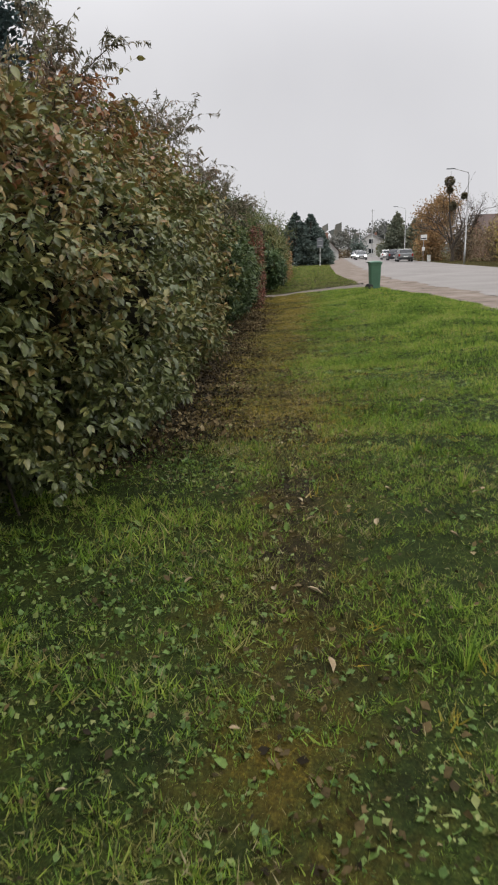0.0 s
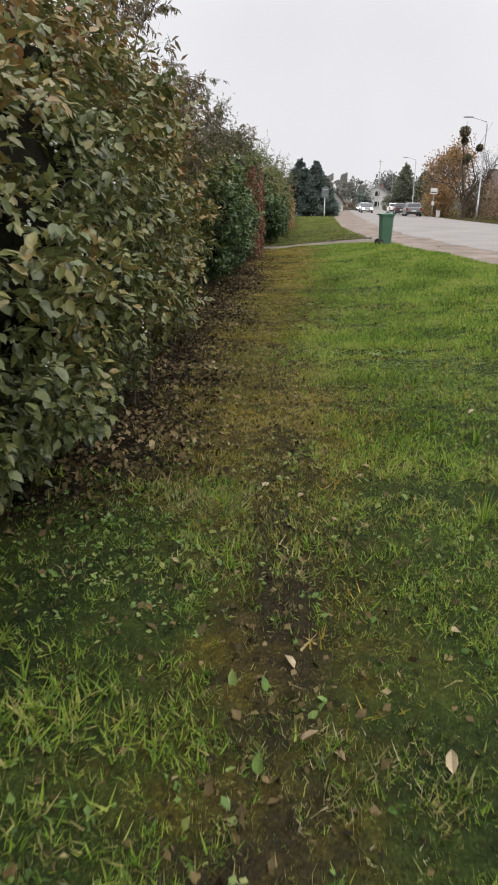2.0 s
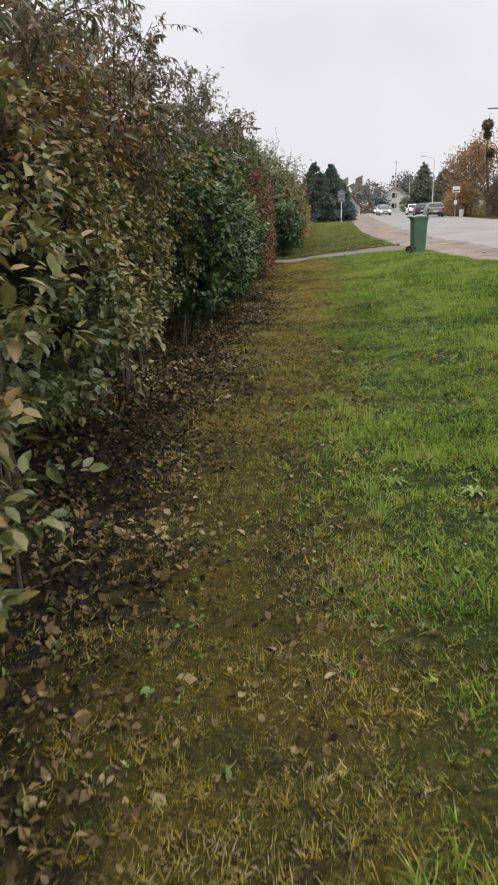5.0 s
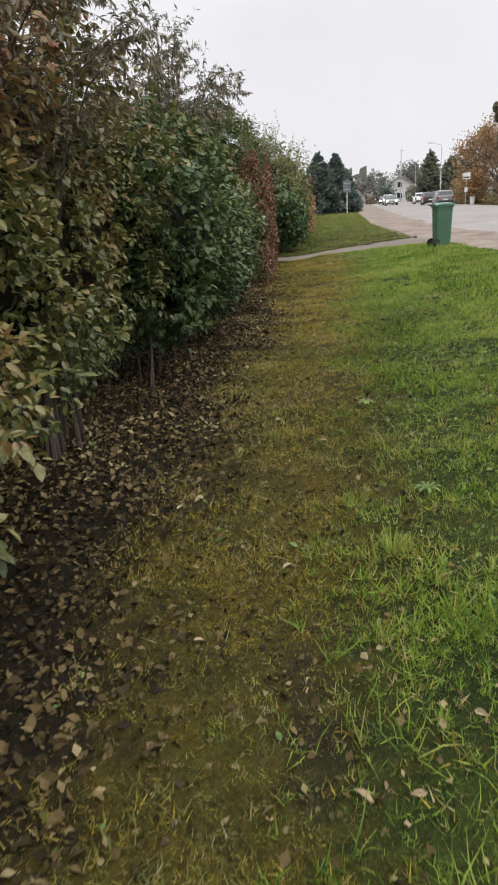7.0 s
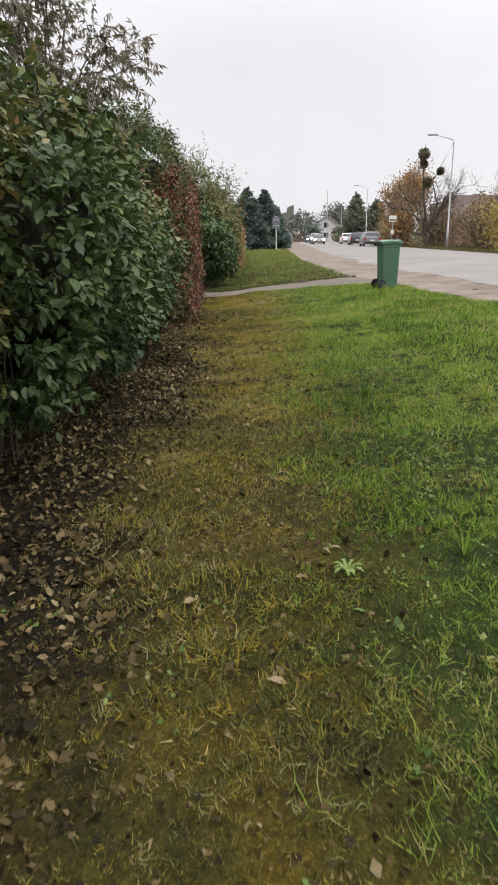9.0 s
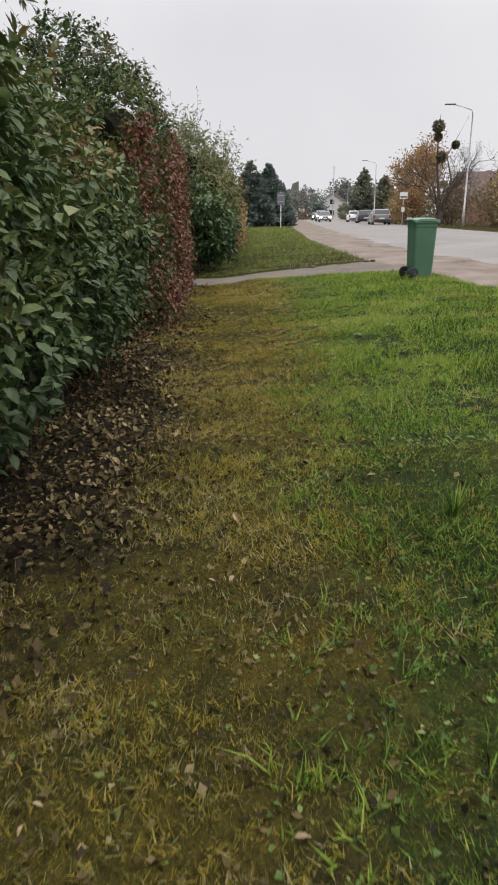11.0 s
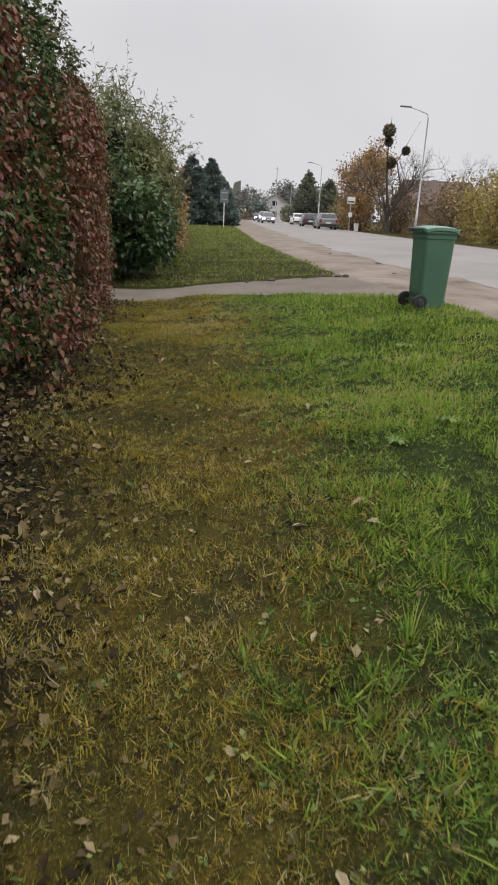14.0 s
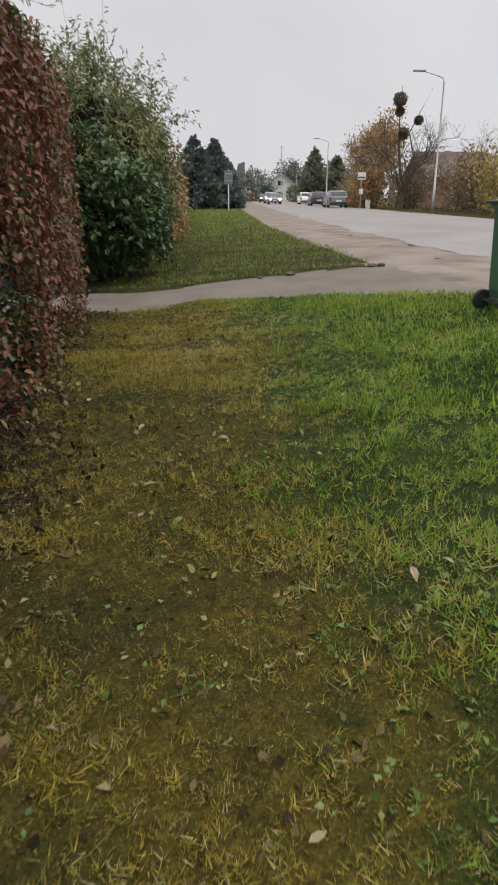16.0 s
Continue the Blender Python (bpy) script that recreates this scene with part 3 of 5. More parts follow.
def sprigs(base, ways, length, leaf, leaf_size, mat_leaf, parent, rng, leaves=14, droop=0.5, name="sprig_leaves", twig_r=0.004, spread=0.8):
    """Thin bent twigs with leaves set along them."""
    bm_v, bm_f = [], []
    lp, lw, ls = [], [], []
    for b, w in zip(base, ways):
        w = w / np.linalg.norm(w)
        L = length * rng.uniform(0.55, 1.2)
        side = rng.normal(size=3) * 0.25
        pts = []
        for k in range(6):
            t = k / 5
            p = b + w * L * t + side * L * t * t - np.array([0, 0, droop * L * t * t * 0.5])
            pts.append(p)
        start = len(bm_v)
        for k, p in enumerate(pts):
            r = twig_r * (1 - 0.75 * k / 5)
            for a in range(3):
                ang = a * 2.094
                bm_v.append((p[0] + r * math.cos(ang), p[1] + r * math.sin(ang), p[2] + r * math.sin(ang + 1)))
        for k in range(5):
            for a in range(3):
                i, j = start + k * 3 + a, start + k * 3 + (a + 1) % 3
                bm_f.append((i, j, j + 3, i + 3))
        for k in range(int(leaves * rng.uniform(0.7, 1.3))):
            t = rng.uniform(0.25, 1.0)
            s = min(int(t * 5), 4)
            p = pts[s] + (pts[s + 1] - pts[s]) * (t * 5 - s)
            d = (pts[s + 1] - pts[s]) / np.linalg.norm(pts[s + 1] - pts[s])
            v = d * 0.5 + rng.normal(size=3) * spread - np.array([0, 0, droop])
            lp.append(p), lw.append(v), ls.append(leaf_size * rng.uniform(0.6, 1.25))
    mesh_object("twigwork", bm_v, bm_f, M_BARK, parent)["kind"] = "stuff"
    lp, lw, ls = np.array(lp), np.array(lw), np.array(ls)
    scatter(name, leaf, lp, frames_along(lw, rng.uniform(-1.2, 1.2, len(lp)), rng), ls, mat_leaf, parent)


def shrub(label, y0, y1, xf, xb, ztop, material, leaf=LEAF_OVATE, size=0.075, density=1500, foot=0.25, lumps=0.16, seed=1, power=3.0, n_sprigs=60,
          sprig_len=0.45, sprig_mat=None, sprig_leaf=None, sprig_size=None, sprig_droop=0.6, droop=0.4, zlow=0.12, stems=14, group="hedge shrubs", name="shrub", skirt=0.35, top_only=True, batter=0.55):
    """A dense garden shrub: a leafy outer shell, a near-black core coloured as its inner shade, stems from the soil and
    loose sprigs.
    """
    rng = np.random.default_rng(seed)
    xc, yc = (xf + xb) / 2, (y0 + y1) / 2
    zg = float(slope_z(xc, yc))
    a, b, c = (xf - xb) / 2, (y1 - y0) / 2, (ztop - zg - zlow) / 2
    mid, half = np.array([xc, yc, zg + zlow + c]), np.array([a, b, c])
    root = thing(name, (xc, yc, zg), label, "shrub", group)
    inv = np.array([xc, yc, zg])
    area = 4 * (a * b + a * c + b * c) * 1.3
    count = int(area * density * 0.62)
    per = 10
    d = rng.normal(size=(count // per, 3)) * half
    d /= np.linalg.norm(d, axis=1, keepdims=True)
    d = d[(d[:, 0] > -0.12) & ((d[:, 0] > 0.45) | (d[:, 1] < 0.5))]
    r = super_radius(d, half, power)
    p = d * r[:, None]
    lump = 1 + lumps * field(p + mid, 2.2, seed) + 0.7 * lumps * field(p + mid, 6.5, seed + 1)
    depth = rng.exponential(0.12, len(p)).clip(0, 0.45)
    # bunches of shoots with dark gaps between them
    cores = p[rng.integers(0, len(p), int(area * 7))]
    off = np.full(len(p), 9.0)
    nearest = np.zeros(len(p), int)
    for k, core in enumerate(cores):
        dist = np.linalg.norm(p - core, axis=1)
        nearest[dist < off] = k
        off = np.minimum(off, dist)
    bunch = np.clip(off / 0.24, 0, 1.3) ** 2
    proud = rng.uniform(-0.07, 0.07, len(cores))[nearest]
    depth = depth + 0.15 * bunch - proud
    fan = (p - cores[nearest]) / 0.24
    q = p * (lump - depth / np.maximum(r, 0.3))[:, None] + mid
    low = np.clip((q[:, 2] - zg) / 0.8, 0, 1)
    q[:, 0] -= foot * (1 - low) ** 1.5 * (d[:, 0] > 0)
    q[:, 0] -= batter * np.clip((q[:, 2] - zg) / (ztop - zg), 0, 1.1) ** 2
    keep = rng.uniform(size=len(q)) < np.clip(skirt + (1 - skirt) * low * 1.6, 0, 1)
    keep &= ~((field(q, 6.0, seed + 7) < -0.4) & (depth < 0.2))
    q, d, fan = q[keep], d[keep], fan[keep]
    # each shoot carries a spray of leaves round its axis
    shoot = d + 0.6 * fan + rng.normal(size=d.shape) * 0.4 + np.array([0, 0, 0.3])
    shoot /= np.linalg.norm(shoot, axis=1, keepdims=True)
    q, shoot = np.repeat(q, per, 0), np.repeat(shoot, per, 0)
    t = rng.uniform(0, 1, (len(q), 1))
    radial = np.cross(shoot, rng.normal(size=q.shape))
    radial /= np.maximum(np.linalg.norm(radial, axis=1, keepdims=True), 1e-6)
    q = q + shoot * (t - 0.6) * size * 2.6 + radial * size * 0.2
    way = radial + shoot * (0.1 + 0.8 * t) + np.array([0.0, 0.0, -droop])
    keep = q[:, 2] > slope_z(q[:, 0], q[:, 1]) + 0.03
    q, way = q[keep], way[keep]
    turns = frames_along(way, rng.uniform(-0.7, 0.7, len(q)), rng)
    scatter("foliage", leaf, q - inv, turns, size * rng.uniform(0.6, 1.25, len(q)), material, root)
    # the sheltered back and top, looser
    db = rng.normal(size=(5200, 3)) * half
    db /= np.linalg.norm(db, axis=1, keepdims=True)
    db = db[~((db[:, 0] > -0.12) & ((db[:, 0] > 0.45) | (db[:, 1] < 0.5))) | (db[:, 2] > 0.75)]
    qb = db * (super_radius(db, half, power) * rng.uniform(0.82, 1.04, len(db)))[:, None] + mid
    qb[:, 0] -= batter * np.clip((qb[:, 2] - zg) / (ztop - zg), 0, 1.1) ** 2
    qb = qb[qb[:, 2] > zg + 0.6]
    scatter("foliage", SPRAY, qb - inv, frames_along(rng.normal(size=qb.shape) + np.array([0, 0, -0.3]), rng.uniform(-1, 1, len(qb)), rng), rng.uniform(0.06, 0.1, len(qb)), material, root)
    # solid core coloured near-black as the shade inside; it closes see-through gaps
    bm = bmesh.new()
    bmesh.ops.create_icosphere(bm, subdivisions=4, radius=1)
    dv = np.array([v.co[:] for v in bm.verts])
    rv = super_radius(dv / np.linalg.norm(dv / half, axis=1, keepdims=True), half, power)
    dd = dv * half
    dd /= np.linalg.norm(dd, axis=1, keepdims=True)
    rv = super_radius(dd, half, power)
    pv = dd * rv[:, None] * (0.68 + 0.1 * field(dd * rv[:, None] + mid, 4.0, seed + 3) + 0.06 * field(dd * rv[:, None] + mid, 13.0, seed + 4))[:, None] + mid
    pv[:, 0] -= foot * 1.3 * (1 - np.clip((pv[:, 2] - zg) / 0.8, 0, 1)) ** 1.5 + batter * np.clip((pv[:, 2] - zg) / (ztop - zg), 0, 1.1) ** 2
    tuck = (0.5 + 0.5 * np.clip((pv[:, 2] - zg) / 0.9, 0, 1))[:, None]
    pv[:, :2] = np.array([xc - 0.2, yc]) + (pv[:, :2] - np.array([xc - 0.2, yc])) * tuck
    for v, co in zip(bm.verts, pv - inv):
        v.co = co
    part("shade_core", bm, M_INNER, root, smooth=False)
    for k in range(stems):
        sx, sy = rng.uniform(xb * 0.45 + xf * 0.55, xf - foot - 0.3), rng.uniform(y0 + 0.2, y1 - 0.2)
        z0 = float(slope_z(sx, sy))
        lean, leany = rng.uniform(-0.3, 0.35), rng.uniform(-0.9, 0.9)
        pts = [(sx - xc + lean * t * t, sy - yc + leany * t, z0 - zg - 0.03 + t * (ztop - zg) * 0.55) for t in (0, 0.2, 0.45, 0.7, 1)]
        part("stem", tube_bm(pts, [0.009, 0.008, 0.007, 0.005, 0.003], 5), M_BARK, root)
    if n_sprigs:
        ds = rng.normal(size=(n_sprigs * 6, 3)) * half
        ds /= np.linalg.norm(ds, axis=1, keepdims=True)
        ds = ds[(ds[:, 0] > -0.3) & (ds[:, 2] > (0.25 if top_only else -0.2))][:n_sprigs]
        ps = ds * super_radius(ds, half, power)[:, None] * 0.95 + mid
        ps[:, 0] -= batter * np.clip((ps[:, 2] - zg) / (ztop - zg), 0, 1.1) ** 2
        ways = ds * 0.7 + np.array([0.1, 0, 0.75]) + rng.normal(size=ds.shape) * 0.3
        sprigs(ps - inv, ways, sprig_len, sprig_leaf or leaf, sprig_size or size, sprig_mat or material, root, rng, droop=sprig_droop)
    return root


def berries(root_thing, y0, y1, xf, zr, count, seed):
    """Clusters of small white berries out on the shrub's face."""
    rng = np.random.default_rng(seed)
    bm = bmesh.new()
    base = root_thing.matrix_world.translation
    for k in range(count):
        y, z = rng.uniform(y0, y1), rng.uniform(*zr)
        x = xf - 0.12 - 0.15 * rng.uniform() - 0.55 * (max(z + 0.2, 0) / 2.9) ** 2 - 0.25 * (1 - min(max(z, 0) / 0.6, 1))
        for j in range(rng.integers(2, 5)):
            o = rng.normal(size=3) * 0.014
            bmesh.ops.create_icosphere(bm, subdivisions=1, radius=rng.uniform(0.006, 0.009), matrix=Matrix.Translation((x - base.x + o[0], y - base.y + o[1], z - base.z + o[2])))
    ob = part("berries", bm, M_BERRY, root_thing, "clusters of small white berries", smooth=True)
    ob["kind"] = "stuff"


OLIVE = "dense olive and reddish-brown autumn shrub beside a lawn path"
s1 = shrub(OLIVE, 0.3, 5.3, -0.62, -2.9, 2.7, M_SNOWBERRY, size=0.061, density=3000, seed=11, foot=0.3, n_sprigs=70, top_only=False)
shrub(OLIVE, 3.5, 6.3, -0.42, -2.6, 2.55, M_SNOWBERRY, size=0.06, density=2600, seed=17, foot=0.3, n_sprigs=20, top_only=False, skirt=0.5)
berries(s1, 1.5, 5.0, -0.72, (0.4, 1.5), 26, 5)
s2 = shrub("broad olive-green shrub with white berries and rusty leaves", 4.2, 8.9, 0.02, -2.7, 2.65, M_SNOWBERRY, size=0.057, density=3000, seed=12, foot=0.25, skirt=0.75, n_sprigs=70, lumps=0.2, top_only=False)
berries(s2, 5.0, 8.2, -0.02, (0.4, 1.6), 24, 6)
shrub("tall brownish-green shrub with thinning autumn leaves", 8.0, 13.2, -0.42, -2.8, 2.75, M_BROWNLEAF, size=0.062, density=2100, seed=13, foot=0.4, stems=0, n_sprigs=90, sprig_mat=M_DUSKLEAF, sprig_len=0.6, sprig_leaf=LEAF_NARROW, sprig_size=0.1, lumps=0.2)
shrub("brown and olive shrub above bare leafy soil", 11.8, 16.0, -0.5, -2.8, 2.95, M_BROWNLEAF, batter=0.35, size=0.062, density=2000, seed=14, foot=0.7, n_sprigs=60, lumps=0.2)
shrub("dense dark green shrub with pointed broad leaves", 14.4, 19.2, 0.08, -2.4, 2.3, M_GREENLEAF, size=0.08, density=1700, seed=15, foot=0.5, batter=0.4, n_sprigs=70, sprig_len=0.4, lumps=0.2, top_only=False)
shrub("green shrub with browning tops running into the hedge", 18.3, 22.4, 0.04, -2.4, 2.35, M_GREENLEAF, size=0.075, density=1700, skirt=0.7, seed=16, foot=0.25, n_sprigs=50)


def arching_shrub(label, at, stems, height, reach, material, seed, leaf_size=0.062, leaves=22, twigs=22, arch=1.5):
    """An open shrub: arching stems above the hedge, crowded with twigs and small hanging leaves."""
    rng = np.random.default_rng(seed)
    zg = float(slope_z(at[0], at[1]))
    root = thing("arching_shrub", (at[0], at[1], zg), label, "shrub", "hedge shrubs")
    base, ways = [], []
    for k in range(stems):
        ang = rng.uniform(-1.8, 1.6)
        far = rng.uniform(0.2, 1.0)
        out = np.array([math.cos(ang) * reach[0], math.sin(ang) * reach[1], 0]) * far
        h = height * rng.uniform(0.88, 1.05) * (1 - 0.22 * far ** 2)
        pts = [np.array([rng.uniform(-0.15, 0.15), rng.uniform(-0.3, 0.3), -0.03])]
        for t in (0.25, 0.5, 0.75, 1.0):
            pts.append(np.array([out[0] * t ** 1.8, out[1] * t ** 1.5, h * math.sin(t * arch)]) + rng.normal(size=3) * 0.03)
        part("stem", tube_bm(pts, [0.02, 0.016, 0.011, 0.007, 0.003], 5), M_BARK, root)
        for j in range(twigs):
            t = rng.uniform(1.9, 4.0)
            s = min(int(t), 3)
            base.append(pts[s] + (pts[s + 1] - pts[s]) * (t - s))
            ways.append((pts[s + 1] - pts[s]) / max(np.linalg.norm(pts[s + 1] - pts[s]), 0.01) * 0.6 + rng.normal(size=3) * 0.5 + np.array([0.12, 0, 0.25]))
    sprigs(np.array(base), np.array(ways), 0.36, LEAF_SLIM, leaf_size, material, root, rng, leaves=leaves, droop=0.6, spread=0.5, twig_r=0.003)
    return root


DUSKY = "open arching shrub with dusky hanging leaves above the hedge"
arching_shrub(DUSKY, (-1.45, 6.5), 14, 3.5, (0.8, 1.4), M_DUSKLEAF, 31)
arching_shrub(DUSKY, (-1.15, 9.6), 14, 3.6, (0.95, 1.5), M_DUSKLEAF, 32)
arching_shrub(DUSKY, (-1.15, 13.2), 14, 3.55, (0.9, 1.6), M_DUSKLEAF, 33)
arching_shrub("thinly leaved arching shrub reaching over the lawn", (-0.85, 17.4), 15, 3.5, (1.05, 1.75), M_DUSKLEAF, 34, leaves=24, leaf_size=0.06, arch=1.7)


def thuja_hedge():
    """A clipped thuja hedge overgrown with red creeper."""
    rng = np.random.default_rng(41)
    root = shrub("thuja hedge overgrown with crimson creeper beside a driveway", 21.4, 28.3, 0.0, -2.2, 3.0, M_THUJA, leaf=SPRAY, size=0.06, density=2600, batter=0.15, seed=41, foot=0.08, lumps=0.1, power=5.0, n_sprigs=160, sprig_len=0.42, sprig_leaf=LEAF_NARROW, sprig_mat=M_DUSKLEAF, skirt=0.8, name="thuja_hedge", zlow=0.02)
    base = np.array(root.matrix_world.translation)
    n = 80000
    y, z = rng.uniform(21.7, 28.4, n), rng.uniform(-0.35, 2.5, n)
    p = np.stack([np.zeros(n), y, z], 1)
    cover = field(p * np.array([1, 1.3, 0.35]), 2.2, 44) + 0.45 * field(p, 4.5, 45) + 0.22 * (z - 1.0)
    end = rng.uniform(size=n) < 0.14
    x = 0.03 + 0.1 * field(p, 2.2, 41) + rng.normal(size=n) * 0.06 - 0.15 * np.clip((z + 0.36) / 3.16, 0, 1) ** 2 - 0.12 * np.clip(z - 2.0, 0, 1) ** 2 * 4
    y = np.where(end, 28.32 + rng.normal(size=n) * 0.06, y)
    x = np.where(end, rng.uniform(-1.6, 0.0, n), x)
    x = x - 0.3 * np.clip((23.0 - y) / 1.4, 0, 1) ** 2
    corner = np.clip(y - 27.7, 0, 0.6)
    x = x - corner ** 2 * 0.5 * (~end)
    keep = cover + rng.normal(size=n) * 0.3 > -0.1
    keep &= (z < 1.95 + (y - 22.0) * 0.05 + 0.4 * field(p, 2.2, 46)) & (y > 21.7)
    q = np.stack([x, y, z], 1)[keep]
    nrm = np.array([0.9, -0.25, 0.35]) + rng.normal(size=q.shape) * 0.55
    turns = frames_from(nrm, rng.uniform(0, 6.28, len(q)))
    turns = frames_along(turns[:, :, 1] + np.array([0.15, 0, -0.75]), rng.uniform(-0.8, 0.8, len(q)), rng)
    scatter("creeper", LEAF_OVATE, q - base, turns, rng.uniform(0.035, 0.072, len(q)), M_CREEPER, root, "crimson autumn creeper leaves")


thuja_hedge()
DRIVE = "green shrubs past the driveway"
shrub("glossy dark green shrub at the driveway's edge", 30.1, 34.5, 1.15, -1.9, 2.05, M_LAUREL, size=0.1, density=1300, seed=51, foot=0.1, power=2.6, n_sprigs=30, skirt=0.9, stems=0, group=DRIVE)
shrub("tall light green and yellowing shrub behind darker leaves", 30.8, 35.2, 1.25, -2.0, 3.15, M_LIMELEAF, leaf=LEAF_NARROW, size=0.11, density=900, seed=52, stems=0, foot=0.3, power=2.5, batter=0.35, n_sprigs=170, sprig_len=0.75, sprig_size=0.1, sprig_droop=0.3, group=DRIVE)
shrub("orange-brown clipped hedge beside the verge", 34.6, 42.5, 1.55, -0.8, 2.75, M_ORANGELEAF, leaf=SPRAY, size=0.1, density=500, seed=53, foot=0.1, n_sprigs=30, group=DRIVE)
shrub("orange-brown clipped hedge beside the verge", 42.0, 50.0, 1.3, -0.6, 2.4, M_ORANGELEAF, leaf=SPRAY, size=0.11, density=350, seed=54, foot=0.1, n_sprigs=20, group=DRIVE)
shrub("grey-green hedge near tall conifers", 49.6, 64.0, 2.0, -0.2, 1.9, M_OLIVETREE, leaf=SPRAY, size=0.13, density=200, seed=55, foot=0.1, n_sprigs=10, group=DRIVE)


def conifer(label, at, height, radius, material, seed, count=9000, leaf=0.3, name="conifer", column=0.6):
    """A conifer with whorls of drooping, layered sprays."""
    rng = np.random.default_rng(seed)
    zg = float(slope_z(at[0], at[1])) if at[0] < 16 else 0.0
    root = thing(name, (at[0], at[1], zg), label, "tree")
    part("trunk", tube_bm([(0, 0, -0.1), (0, 0, height * 0.5), (0, 0, height * 0.97)], [radius * 0.09, radius * 0.06, 0.01], 7), M_BARK, root)
    whorls = int(height * 3.2)
    bm = bmesh.new()
    pl, wy = [], []
    per = count // (whorls * 7)
    for k in range(whorls):
        for j in range(7):
            z = height * (0.03 + 0.95 * (k + rng.uniform(-0.9, 0.9)) / whorls)
            z = max(z, 0.1)
            reach = radius * max(1 - (z / height) ** (1 / column), 0) + 0.06
            ang = rng.uniform(0, 6.28)
            L = reach * rng.uniform(0.84, 1.05)
            tip = np.array([math.cos(ang) * L, math.sin(ang) * L, rng.uniform(-0.05, 0.2) * L])
            tube_bm([(0, 0, z), (tip[0] * 0.6, tip[1] * 0.6, z + tip[2] * 0.3), (tip[0], tip[1], z + tip[2])], [0.03, 0.02, 0.006], 3, bm)
            for i in range(per):
                t = rng.uniform(0.15, 1.0)
                pl.append(np.array([0, 0, z]) + tip * t + rng.normal(size=3) * np.array([0.14, 0.14, 0.16]) * (0.3 + L * 0.4))
                wy.append(tip / max(L, 0.01) + rng.normal(size=3) * 0.5 + np.array([0, 0, 0.25]))
    part("branchwork", bm, M_BARK, root)["kind"] = "stuff"
    pl, wy = np.array(pl), np.array(wy)
    scatter("needles", SPRAY, pl, frames_along(wy, rng.uniform(-1.5, 1.5, len(pl)), rng), leaf * (1 - 0.55 * pl[:, 2] / height).clip(0.3, 1) * rng.uniform(0.6, 1.3, len(pl)), material, root)
    return root


conifer("blue-green spruce standing behind the shrub hedge", (-3.9, 12.4), 8.0, 2.4, M_SPRUCE, 61, 16000, 0.17, name="spruce", column=1.0)
CON = "dark dense conifer beside the road verge"
conifer(CON, (3.4, 84), 6.2, 3.1, M_CONIFER, 62, 13000, 0.34, column=0.8)
conifer(CON, (5.3, 85.5), 6.0, 3.0, M_CONIFER, 63, 13000, 0.34, column=0.8)
conifer(CON, (6.6, 86.5), 4.4, 1.7, M_CONIFER, 64, 11000, 0.34, column=0.9)
conifer(CON, (4.4, 87.5), 5.0, 2.4, M_CONIFER, 65, 10000, 0.34, column=0.9)
conifer("tall spruce across the road, greyed in colour for haze", (23.5, 128), 8.2, 3.2, M_HAZEGREEN, 66, 7000, 0.6, name="spruce", column=0.7)
conifer("tall spruce across the road, greyed in colour for haze", (26.5, 126), 7.0, 2.8, M_HAZEGREEN, 67, 6000, 0.6, name="spruce", column=0.6)


def grow(bm, start, way, length, radius, depth, rng, tips, bend=0.35, up=0.25, kids=(2, 4), shrink=0.72):
    """A limb that forks."""
    pts, p, d = [start], start, way / np.linalg.norm(way)
    for k in range(4):
        d = d + rng.normal(size=3) * bend * 0.35 + np.array([0, 0, up * 0.2])
        d /= np.linalg.norm(d)
        p = p + d * length / 4
        pts.append(p)
    tube_bm(pts, [radius * (1 - 0.14 * k) for k in range(5)], 5 if depth > 1 else 3, bm)
    if depth <= 2:
        tips += pts[2:]
    if depth:
        for k in range(rng.integers(*kids) + 1):
            s = rng.integers(2, 5)
            nd = d + rng.normal(size=3) * 0.65
            grow(bm, pts[s], nd, length * shrink * rng.uniform(0.75, 1.1), radius * 0.55, depth - 1, rng, tips, bend, up, kids, shrink)


def tree(label, at, height, material, seed, leaves=4000, leaf=0.22, spread=0.35, trunk=0.16, depth=3, trunk_share=0.28, name="tree", z=0.0, clump=0.4, up=0.35):
    rng = np.random.default_rng(seed)
    root = thing(name, (at[0], at[1], z), label, "tree")
    bm, tips = bmesh.new(), []
    n_limbs = 5
    h0 = height * trunk_share
    part("trunk", tube_bm([(0, 0, -0.1), (0.04, 0, h0 * 0.5), (0.0, 0.05, h0), (0.05, 0, h0 * 1.9)], [trunk, trunk * 0.85, trunk * 0.75, trunk * 0.3], 8), M_BARK, root)
    for k in range(n_limbs):
        ang = k * 6.28 / n_limbs + rng.uniform(-0.4, 0.4)
        way = np.array([math.cos(ang) * spread * 2, math.sin(ang) * spread * 2, 1.0])
        grow(bm, np.array([0.02, 0.02, h0 * rng.uniform(0.75, 1.3)]), way, height * 0.32, trunk * 0.5, depth, rng, tips, up=up)
    part("branchwork", bm, M_BARK, root)["kind"] = "stuff"
    tips = np.array(tips)
    if leaves:
        pick = tips[rng.integers(0, len(tips), leaves)] + rng.normal(size=(leaves, 3)).clip(-1.5, 1.5) * clump
        scatter("crown", SPRAY, pick, frames_from(rng.normal(size=(leaves, 3)), rng.uniform(0, 6.28, leaves)), leaf * rng.uniform(0.6, 1.3, leaves), material, root)
    return root, tips


